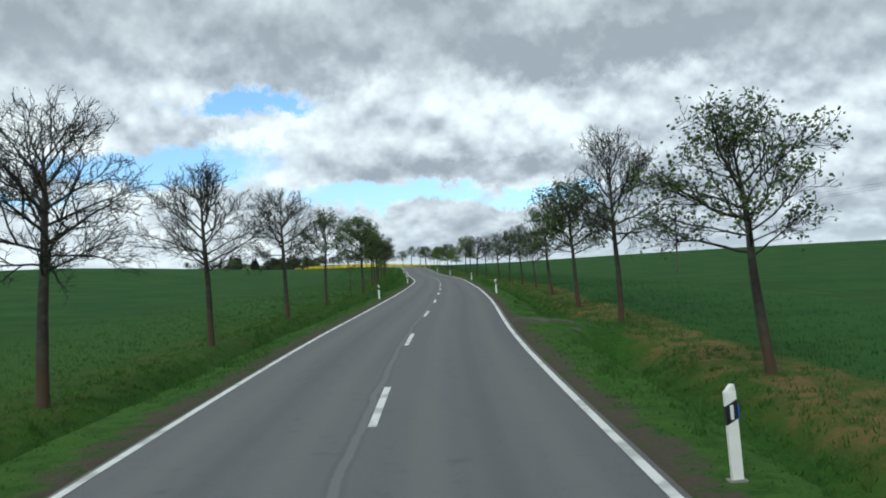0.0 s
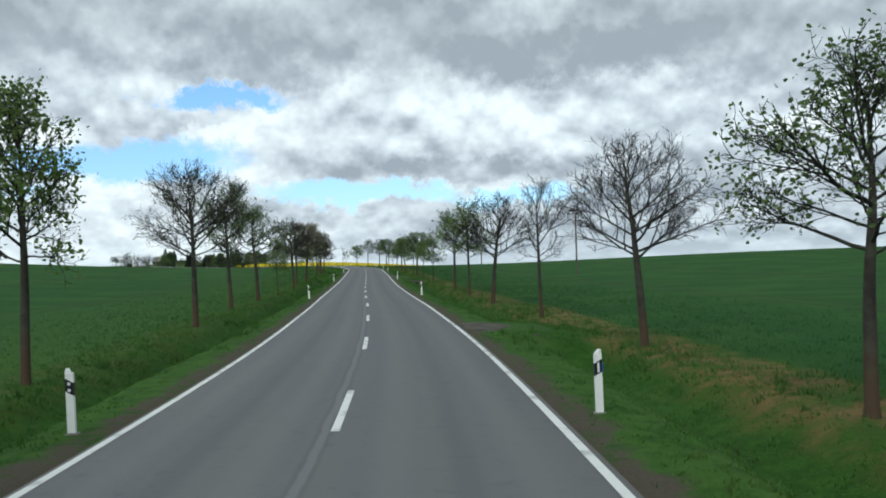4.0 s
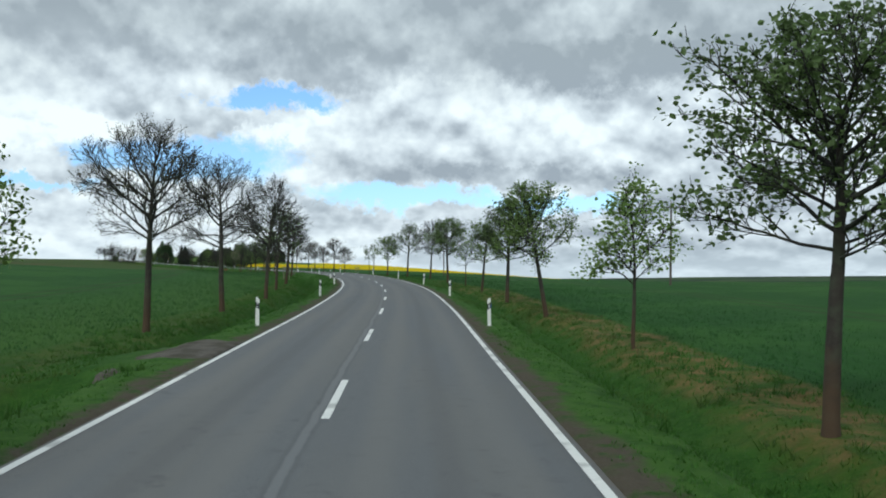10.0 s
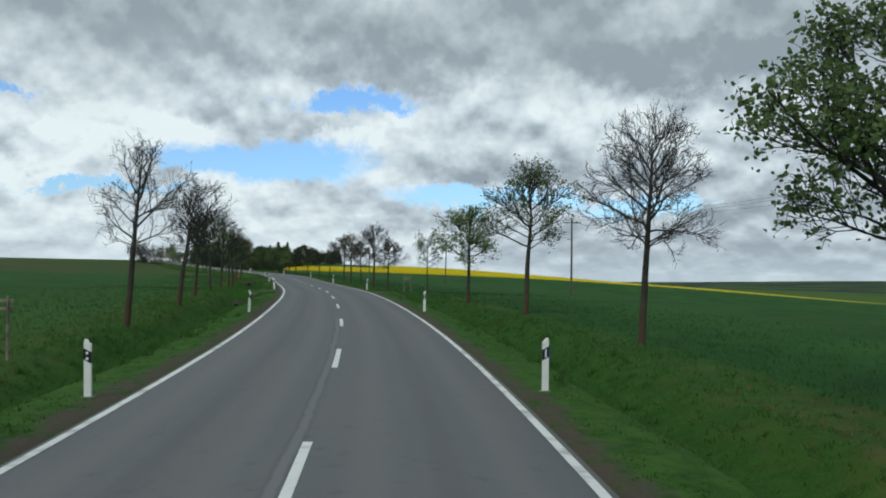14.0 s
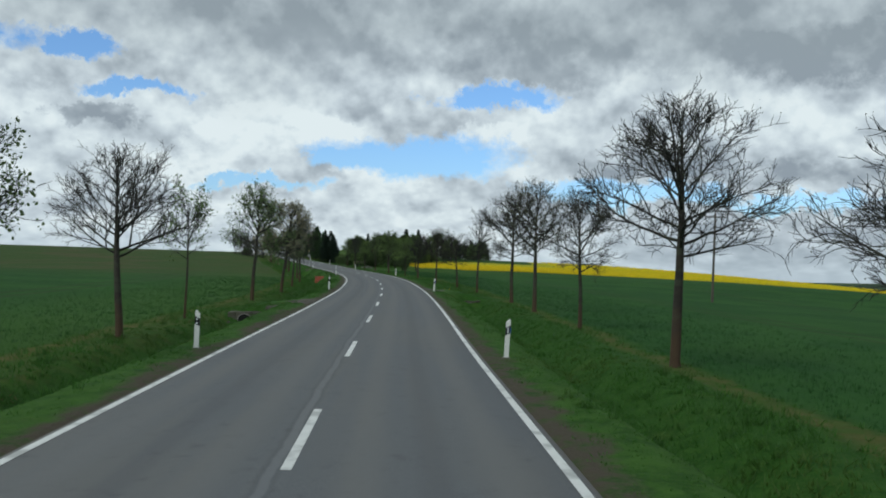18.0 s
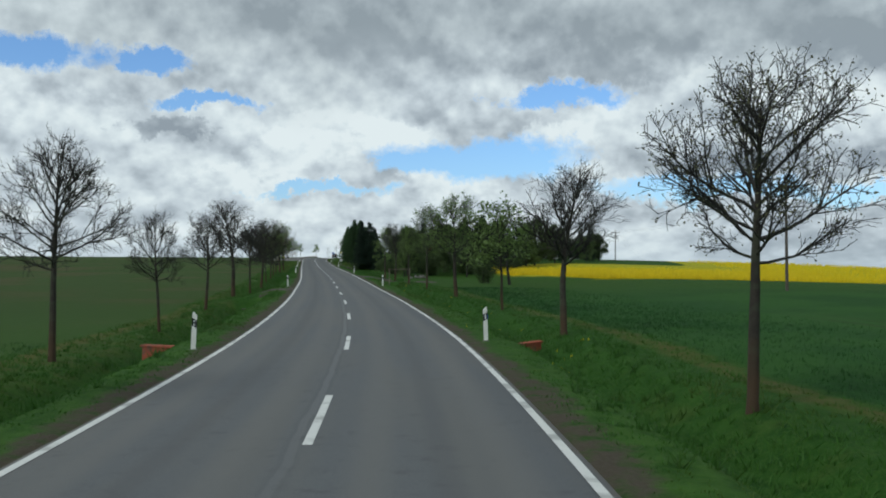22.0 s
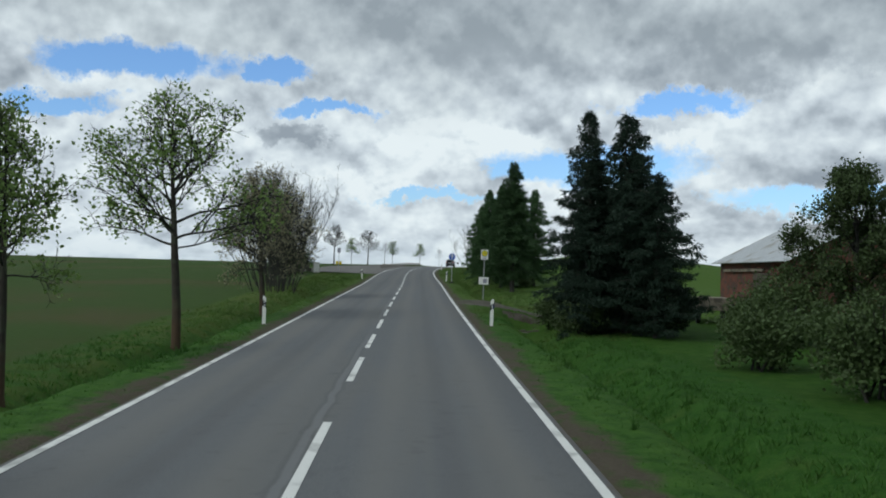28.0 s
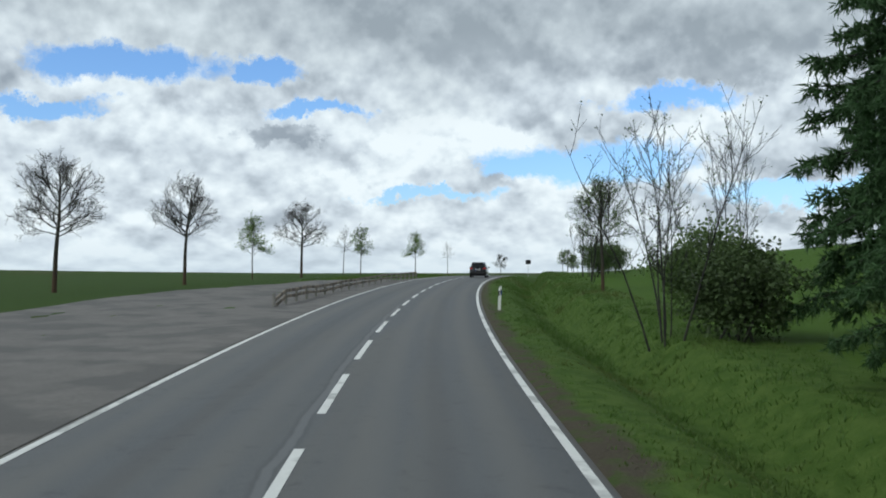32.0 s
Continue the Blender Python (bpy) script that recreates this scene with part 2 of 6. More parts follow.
BARK = mat("bark", (0.036, 0.035, 0.033), 0.95, 0, 0.4, 5, 0.6, 40, (0.055, 0.058, 0.042), 0.45)
TRUNK = mat("trunk_bark", (0.047, 0.041, 0.034), 0.95, 0, 0.4, 5, 0.6, 40, (0.060, 0.062, 0.045), 0.45)
tnt = TRUNK.node_tree
foot, rise_z, drift = tnt.nodes.new("ShaderNodeMix"), tnt.nodes.new("ShaderNodeSeparateXYZ"), tnt.nodes.new("ShaderNodeTexNoise")
tco, climb_z, soft_z = tnt.nodes.new("ShaderNodeTexCoord"), tnt.nodes.new("ShaderNodeMath"), tnt.nodes.new("ShaderNodeMapRange")
foot.data_type, climb_z.operation, drift.inputs["Scale"].default_value = "RGBA", "MULTIPLY_ADD", 3.0
for out, into in ((tco.outputs["Object"], rise_z.inputs[0]), (tco.outputs["Object"], drift.inputs["Vector"]), (drift.outputs[0], climb_z.inputs[0]), (rise_z.outputs[2], climb_z.inputs[2]), (climb_z.outputs[0], soft_z.inputs[0]), (soft_z.outputs[0], foot.inputs[0])):
    tnt.links.new(out, into)
# rust-brown algae and bark on the lower trunk
climb_z.inputs[1].default_value = 1.8
soft_z.inputs[1].default_value, soft_z.inputs[2].default_value, soft_z.inputs[3].default_value, soft_z.inputs[4].default_value = 1.5, 2.9, 0.8, 0.0
tb = tnt.nodes["Principled BSDF"]
tnt.links.new(tb.inputs["Base Color"].links[0].from_socket, foot.inputs[6])
foot.inputs[7].default_value = (0.085, 0.053, 0.031, 1)
tnt.links.new(foot.outputs[2], tb.inputs["Base Color"])
TWIG = mat("twig", (0.036, 0.034, 0.033), 0.9, 0, 0.25, 4)
LEAF = mat("leaf", (0.165, 0.245, 0.070), 0.55, 0, 0.3, 2, rnd=0.4, glow=0.45)
LEAF_DARK = mat("leaf_dark", (0.120, 0.178, 0.062), 0.55, 0, 0.3, 2, rnd=0.4, glow=0.4)
BLOSSOM = mat("pale_leaf", (0.27, 0.25, 0.16), 0.6, 0, 0.3, 2, rnd=0.4, glow=0.35)
BUD = mat("bud", (0.105, 0.105, 0.055), 0.7, 0, 0.3, 2, rnd=0.35, glow=0.2)
NEEDLE = mat("needle", (0.013, 0.029, 0.017), 0.7, 0, 0.3, 2, rnd=0.45, glow=0.06)
LARCH = mat("larch_needle", (0.064, 0.124, 0.047), 0.6, 0, 0.3, 2, rnd=0.45, glow=0.3)
SHRUB = mat("shrub_leaf", (0.068, 0.104, 0.036), 0.6, 0, 0.3, 2, rnd=0.45, glow=0.25)
GRASS = mat("grass_blade", (0.050, 0.132, 0.020), 0.6, 0, 0.25, 0.5, rnd=0.3, glow=0.35, second=(0.066, 0.120, 0.022), amount=0.3)
GRASS_PALE = mat("pale_grass_blade", (0.082, 0.148, 0.030), 0.6, 0, 0.25, 0.5, rnd=0.3, glow=0.35, second=(0.105, 0.135, 0.035), amount=0.3)
DRY = mat("dry_grass", (0.150, 0.112, 0.052), 0.8, 0, 0.25, 0.6, rnd=0.3, glow=0.2)
CROP = mat("crop_blade", (0.024, 0.082, 0.018), 0.55, 0, 0.2, 0.4, rnd=0.25, glow=0.25)
GRAVEL = mat("gravel", (0.098, 0.086, 0.072), 0.95, 0, 0.45, 3, 1.0, 40, (0.058, 0.052, 0.036), 0.6)
CONCRETE = mat("concrete", (0.24, 0.23, 0.21), 0.9, 0, 0.2, 3, 0.4, 50, (0.17, 0.17, 0.14), 0.45)
STONE = mat("rubble", (0.105, 0.095, 0.080), 0.9, 0, 0.35, 5, 0.6, 30, (0.10, 0.10, 0.07), 0.45)
SHED_BRICK = mat("shed_brick", (0.150, 0.062, 0.045), 0.9, 0, 0.35, 3, 0.5, 30, (0.085, 0.055, 0.045), 0.5)
RED = mat("red_brick", (0.36, 0.095, 0.055), 0.85, 0, 0.25, 6, 0.4, 40, (0.22, 0.10, 0.07), 0.4)
# near-black that paints the shade inside the culvert pipes
PIPE_SHADE = mat("pipe_shade", (0.012, 0.012, 0.012), 0.9)
POLE_WOOD = mat("pole_wood", (0.105, 0.090, 0.075), 0.9, 0, 0.3, 3, 0.4, 25)
OLD_WOOD = mat("old_wood", (0.25, 0.21, 0.165), 0.9, 0, 0.3, 4, 0.4, 30, (0.12, 0.105, 0.085), 0.4)
STEEL = mat("galvanised_steel", (0.42, 0.43, 0.44), 0.45, 0.7, 0.12, 6)
WIRE = mat("wire", (0.05, 0.05, 0.055), 0.5, 0.5, 0.1)
CERAMIC = mat("ceramic", (0.30, 0.22, 0.17), 0.25, 0, 0.1)
BLUE = mat("sign_blue", (0.015, 0.10, 0.52), 0.35, 0, 0.06, spec=0.5)
WHITE = mat("sign_white", (0.80, 0.80, 0.78), 0.4, 0, 0.05)
YELLOW = mat("sign_yellow", (0.78, 0.62, 0.03), 0.4, 0, 0.06)
GREEN = mat("sign_green", (0.02, 0.22, 0.09), 0.4, 0, 0.06)
GREY = mat("print_grey", (0.30, 0.30, 0.36), 0.5, 0, 0.1)
ROOF = mat("sheet_roof", (0.50, 0.52, 0.54), 0.55, 0.1, 0.1, 1.5, second=(0.36, 0.35, 0.33), amount=0.35)
PLASTER = mat("plaster", (0.60, 0.59, 0.55), 0.9, 0, 0.12, 2, 0.2, 40)
CAR_BLACK = mat("car_paint", (0.012, 0.010, 0.013), 0.18, 0.0, 0.1, 2, spec=0.6)
CAR_TRIM = mat("car_trim", (0.02, 0.02, 0.021), 0.7, 0, 0.15)
CAR_GLASS = mat("car_glass", (0.015, 0.018, 0.02), 0.05, 0, 0.05, spec=0.8)
TYRE = mat("tyre", (0.022, 0.022, 0.022), 0.85, 0, 0.15)
RIM = mat("alloy_rim", (0.50, 0.50, 0.52), 0.3, 0.8, 0.08)
TAIL = mat("tail_light", (0.42, 0.012, 0.015), 0.15, 0, 0.1, spec=0.7)
RAPE = mat("rape_flower", (0.72, 0.58, 0.02), 0.6, 0, 0.2, 1, rnd=0.3, glow=0.3)
POST_WHITE = mat("post_white", (0.78, 0.78, 0.75), 0.5, 0, 0.06, 5, second=(0.5, 0.5, 0.44), amount=0.25)
POST_BLACK = mat("post_black", (0.015, 0.015, 0.018), 0.4, 0, 0.1)
REFLECTOR = mat("reflector", (0.72, 0.74, 0.76), 0.15, 0, 0.05, spec=0.8)
LINE = mat("line_paint", (0.72, 0.72, 0.69), 0.6, 0, 0.08, 3, second=(0.45, 0.45, 0.43), amount=0.3)

# Centre line of the road, a knot about every 24 m
ROAD_X = (1.1, 0.3, -0.4, -1.1, -1.7, -1.6, -1.8, -2.3, -3.0, -4.4, -6.1, -7.7, -9.2, -10.7, -12.3, -14.0, -16.3, -19.6, -24.0, -29.5, -35.9, -43.3, -50.9, -58.3, -66.1, -74.7, -84.3, -95.2, -106.9, -118.9, -131.3, -143.8, -156.3, -168.7, -180.9, -193.1, -205.1, -216.2, -226.3, -235.4, -243.7, -251.4, -258.6, -265.9, -273.1, -280.4, -287.6, -294.9)
ROAD_Y = (-75.0, -50.0, -25.0, -0.0, 25.6, 50.5, 74.7, 98.2, 121.0, 143.2, 165.2, 186.9, 208.5, 230.1, 251.8, 274.1, 296.8, 319.3, 341.7, 363.9, 386.3, 408.8, 430.8, 452.5, 474.4, 496.4, 518.0, 539.3, 560.7, 582.3, 604.0, 625.8, 647.6, 669.4, 691.0, 712.3, 734.2, 756.7, 779.6, 802.9, 826.5, 850.3, 874.2, 898.2, 922.1, 946.0, 969.9, 993.9)
ROAD_Z = (-0.85, -0.60, -0.30, 0.00, 0.21, 0.43, 0.54, 0.61, 0.72, 0.88, 1.02, 1.20, 1.51, 1.95, 2.33, 2.70, 3.07, 3.38, 3.71, 4.02, 4.22, 4.32, 4.44, 4.61, 4.78, 5.03, 5.27, 5.49, 5.76, 6.15, 6.62, 7.04, 7.46, 7.97, 8.52, 9.16, 9.79, 10.36, 10.81, 11.06, 11.11, 10.96, 10.66, 10.29, 9.91, 9.54, 9.29, 9.04)
S_FIRST = -75.00


# ---- the road's frame ----
def spline(xs, n=40):
    k = np.array(xs, float)
    a, b, c, d = np.r_[k[0], k[:-2]], k[:-1], k[1:], np.r_[k[2:], k[-1]]
    f = (np.arange(n) / n)[None]
    a, b, c, d = (v[:, None] for v in (a, b, c, d))
    out = 0.5 * (2 * b + (c - a) * f + (2 * a - 5 * b + 4 * c - d) * f**2 + (3 * b - a - 3 * c + d) * f**3)
    return np.r_[out.ravel(), k[-1]]


DX, DY, DZ = spline(ROAD_X), spline(ROAD_Y), spline(ROAD_Z)
DS = S_FIRST + np.r_[0, np.cumsum(np.hypot(np.diff(DX), np.diff(DY)))]
S_LAST = DS[-1]
MEAN = np.array([math.cos(radians(18)), math.sin(radians(18))])


def frame_at(s):
    """Centre line points, unit tangents and right normals for an array of stations."""
    s = np.asarray(s, float)

    def xy(v):
        inside = np.clip(v, DS[0], DS[-1])
        x, y = np.interp(inside, DS, DX), np.interp(inside, DS, DY)
        before, after = np.minimum(v - DS[0], 0), np.maximum(v - DS[-1], 0)
        t0 = np.array([DX[1] - DX[0], DY[1] - DY[0]]) / math.hypot(DX[1] - DX[0], DY[1] - DY[0])
        t1 = np.array([DX[-1] - DX[-2], DY[-1] - DY[-2]]) / math.hypot(DX[-1] - DX[-2], DY[-1] - DY[-2])
        return x + before * t0[0] + after * t1[0], y + before * t0[1] + after * t1[1]

    x, y = xy(s)
    (xa, ya), (xb, yb) = xy(s - 4), xy(s + 4)
    tx, ty = xb - xa, yb - ya
    n = np.hypot(tx, ty)
    z = np.interp(s, DS, DZ)
    return x, y, z, tx / n, ty / n


def smooth(t):
    t = np.clip(t, 0, 1)
    return t * t * (3 - 2 * t)


def wave(a, b, seed):
    """Cheap smooth noise in about -1..1 over two coordinates."""
    r = np.random.RandomState(seed)
    out = 0
    for k in range(7):
        th, fr, ph = r.uniform(0, 6.28), 0.55 * 1.5**k, r.uniform(0, 6.28)
        out = out + np.sin((a * math.cos(th) + b * math.sin(th)) * fr + ph) / 1.35**k
    return out / 3.2


# height of the tree line beside the road, and of the fields farther off, left and right
ROW_L = ((-80, 300, 370, 405, 430, 500, 560, 640, 686, 703, 760, 800, 900), (-0.62, -0.65, -0.2, -0.2, -0.7, -0.65, -0.9, -1.0, -0.9, -0.65, -0.2, 0.1, 0.2))
ROW_R = ((-80, 60, 75, 180, 230, 300, 400, 425, 480, 540, 590, 633, 680, 720, 750, 775, 830, 900), (-0.85, -0.8, -0.45, -0.5, -0.65, -0.45, -0.4, -0.75, -0.7, -0.45, -0.4, -0.95, -0.9, -0.8, -0.4, 0.1, 0.6, 0.3))
FAR_L = ((-300, 150, 350, 500, 560, 620, 720, 850, 1200), (6.5, 5.5, 5.5, 3.5, 1.0, -2.0, -1.0, 0.5, 1.0))
FAR_R = ((-300, 60, 150, 220, 270, 330, 370, 420, 520, 640, 700, 800, 900, 1200), (-2.5, -2.5, -1.5, 0.6, 2.4, 1.6, -2.4, -6.0, -7.5, -6.5, -8.0, -11.0, -13.0, -16.0))


SLOPE_LAT, SLOPE_Z = (18, 35, 50, 79, 106, 138, 196, 250, 400), (6.0, 6.1, 5.9, 5.2, 4.4, 2.4, -1.5, -4.0, -11.0)
SLOPE_S, SLOPE_UP = (480, 520, 570, 612, 650, 690, 720, 780), (-2.2, -1.6, -0.6, 0.0, 1.9, 3.5, 3.2, 1.2)
# field entrances that bridge the ditch: station, side, half length
ACCESS = ((34, 1, 2.2), (131, 1, 3.2), (223, 1, 3.5), (253.5, -1, 2.6), (393.5, -1, 2.6), (390.5, 1, 2.6), (463, -1, 3.0), (486, 1, 3.0), (576, -1, 2.6), (614, 1, 3.2), (702, 1, 3.2))


def ground_z(s, lat):
    """Height of the ground sheet at stations and offsets from the centre line (right positive)."""
    s, lat = np.asarray(s, float), np.asarray(lat, float)
    zr = np.interp(s, DS, DZ)
    row = np.where(lat < 0, np.interp(s, *ROW_L), np.interp(s, *ROW_R))
    far = np.where(lat < 0, np.interp(s, *FAR_L), np.interp(s, *FAR_R))
    a = np.abs(lat)
    bottom = np.minimum(row, -0.35) - 0.6
    layby = np.where(lat < 0, smooth((s - 738) / 12) * smooth((880 - s) / 20), 0)
    bottom = bottom * (1 - layby) + row * layby
    z = -0.07 + 0 * a
    z = np.where(a > 3.42, -0.07 + 0.05 * smooth((a - 3.42) / 0.2), z)
    z = np.where(a > 4.3, -0.02 - 0.06 * smooth((a - 4.3) / 0.8), z)
    z = np.where(a > 4.85, -0.06 + (bottom + 0.06) * smooth((a - 4.75) / 1.95), z)
    z = np.where(a > 6.7, bottom + (row - bottom) * smooth((a - 6.9) / 1.5), z)
    for s0, side, half in ACCESS:
        k = (1 - smooth((np.abs(s - s0) - half) / 0.9)) * (np.sign(lat) == side) * smooth((a - 3.6) / 0.3) * (1 - smooth((a - 8.2) / 1.5))
        z = z * (1 - k) + k * (-0.03 + (row + 0.03) * smooth((a - 4) / 6))
    for s0, side, half in ACCESS:
        # pit in front of the culvert's mouth
        z = z - 0.3 * np.exp(-((s - s0 + half + 2.6) / 1.5) ** 2 - ((lat - 6.9 * side) / 1.1) ** 2)
    rough = smooth((a - 3.8) / 1.0) * (1 - smooth((a - 11) / 4))
    z = z + 0.085 * rough * wave(s * 1.6, lat * 2.2, 5) + 0.10 * smooth((a - 4.5) / 1.0) * (1 - smooth((a - 12) / 20)) * wave(s * 0.25, lat * 0.3, 9)
    rise = smooth((a - 11) / 130)
    z = z + far * rise + 0.5 * rise * wave(s * 0.02, lat * 0.02, 3)
    # meadow hill beyond the garden
    z = z + 3.6 * np.exp(-((s - 820) / 52) ** 2) * smooth((lat - 11) / 24) * (1 - smooth((lat - 85) / 60))
    # slope of the rape field and the meadow before it
    slope = np.interp(lat, SLOPE_LAT, SLOPE_Z) + np.interp(s, SLOPE_S, SLOPE_UP)
    w = smooth((lat - 18) / 20) * smooth((s - 490) / 70) * (1 - smooth((s - 715) / 55))
    z = z * (1 - w) + (slope - zr) * w
    k = np.where(lat < 0, smooth((a - 180) / 520), smooth((a - 240) / 260))
    distant = np.where(lat < 0, 3.0, -18.0) + smooth((a - 1100) / 1700) * (np.where(lat < 0, 8, 23) + 5 * wave(s * 0.0016, lat * 0.0016, 6))
    return (zr + z) * (1 - k) + distant * k


def spot(s, lat, dz=0.0):
    """World point on the ground at a station and offset."""
    x, y, z, tx, ty = frame_at([s])
    near = max(-40.0, min(40.0, lat))
    rest = lat - near
    return Vector((x[0] + ty[0] * near + MEAN[0] * rest, y[0] - tx[0] * near + MEAN[1] * rest, float(ground_z([s], [lat])[0]) + dz))


def heading(s):
    """Turn about z of the road's direction, in degrees (0 looks along +y)."""
    _, _, _, tx, ty = frame_at([s])
    return math.degrees(math.atan2(-tx[0], ty[0]))


def grid_mesh(name, S, L, height, smooth_shade=True, attrs=True):
    """A sheet over stations S and offsets L; keeps station and offset as attributes."""
    x, y, _, tx, ty = frame_at(S)
    near = np.clip(L, -40, 40)
    rest = L - near
    X = x[:, None] + ty[:, None] * near + MEAN[0] * rest
    Y = y[:, None] - tx[:, None] * near + MEAN[1] * rest
    SS, LL = np.meshgrid(S, L, indexing="ij")
    Zs = height(SS, LL)
    v = np.stack([X.ravel(), Y.ravel(), Zs.ravel()], 1)
    n, k = len(S), len(L)
    i = (np.arange(n - 1)[:, None] * k + np.arange(k - 1)).ravel()
    f = np.stack([i, i + 1, i + k + 1, i + k], 1)
    me = bpy.data.meshes.new(name)
    me.from_pydata(v.tolist(), [], f.tolist())
    if attrs:
        for nm, val in (("station", SS), ("offset", LL)):
            me.attributes.new(nm, "FLOAT", "POINT").data.foreach_set("value", val.ravel().astype(np.float32))
    if smooth_shade:
        me.polygons.foreach_set("use_smooth", np.ones(len(f), bool))
    return me


def part(name, data, material, parent=None, label=""):
    """Links a bmesh or mesh as one mesh object under a thing or a part."""
    if isinstance(data, bmesh.types.BMesh):
        me = bpy.data.meshes.new(name)
        data.to_mesh(me)
        data.free()
    else:
        me = data
    if material and not me.materials:
        me.materials.append(material)
    ob = new(name, me)
    ob.parent = parent
    if label:
        tagged(ob, label)
    return ob


def box(bm, cx, cy, cz, sx, sy, sz, bevel=0.0, m=None):
    r = bmesh.ops.create_cube(bm, size=1, matrix=(m or Matrix()) @ Matrix.Translation((cx, cy, cz)) @ Matrix.Diagonal((sx, sy, sz, 1)))
    if bevel:
        es = list({e for v in r["verts"] for e in v.link_edges})
        bmesh.ops.bevel(bm, geom=es, offset=bevel, segments=2, affect="EDGES", profile=0.5)
    return bm


def tube(bm, p, q, r1, r2=None, n=10):
    p, q = Vector(p), Vector(q)
    d = q - p
    m = Matrix.Translation((p + q) / 2) @ d.to_track_quat("Z", "Y").to_matrix().to_4x4()
    bmesh.ops.create_cone(bm, cap_ends=True, segments=n, radius1=r1, radius2=r1 if r2 is None else r2, depth=d.length, matrix=m)
    return bm


# ---- ground ----
class Graph:
    """Short hand for a node tree."""

    def __init__(self, nt):
        self.nt = nt

    def put(self, socket, v):
        if hasattr(v, "is_linked"):
            self.nt.links.new(v, socket)
        else:
            socket.default_value = (*v, 1) if isinstance(v, tuple) and len(v) == 3 and socket.type == "RGBA" else v

    def math(self, op, a, b=None, c=None):
        n = self.nt.nodes.new("ShaderNodeMath")
        n.operation = op
        for k, v in enumerate((a, b, c)):
            if v is not None:
                self.put(n.inputs[k], v)
        return n.outputs[0]

    def attr(self, name):
        n = self.nt.nodes.new("ShaderNodeAttribute")
        n.attribute_name = name
        return n.outputs["Fac"]

    def vec(self, x, y, z=0.0):
        n = self.nt.nodes.new("ShaderNodeCombineXYZ")
        for k, v in enumerate((x, y, z)):
            self.put(n.inputs[k], v)
        return n.outputs[0]

    def noise(self, vec, scale, detail=5.0, rough=0.55):
        n = self.nt.nodes.new("ShaderNodeTexNoise")
        self.put(n.inputs["Vector"], vec)
        n.inputs["Scale"].default_value, n.inputs["Detail"].default_value, n.inputs["Roughness"].default_value = scale, detail, rough
        return n.outputs[0]

    def step(self, v, lo, hi, a=0.0, b=1.0):
        n = self.nt.nodes.new("ShaderNodeMapRange")
        n.interpolation_type = "SMOOTHSTEP"
        for k, x in enumerate((v, lo, hi, a, b)):
            self.put(n.inputs[k], x)
        return n.outputs[0]

    def mix(self, fac, a, b):
        n = self.nt.nodes.new("ShaderNodeMix")
        n.data_type = "RGBA"
        self.put(n.inputs[0], fac)
        self.put(n.inputs[6], a)
        self.put(n.inputs[7], b)
        return n.outputs[2]

    def bump(self, height, strength, distance):
        n = self.nt.nodes.new("ShaderNodeBump")
        n.inputs["Strength"].default_value, n.inputs["Distance"].default_value = strength, distance
        self.put(n.inputs["Height"], height)
        return n.outputs[0]


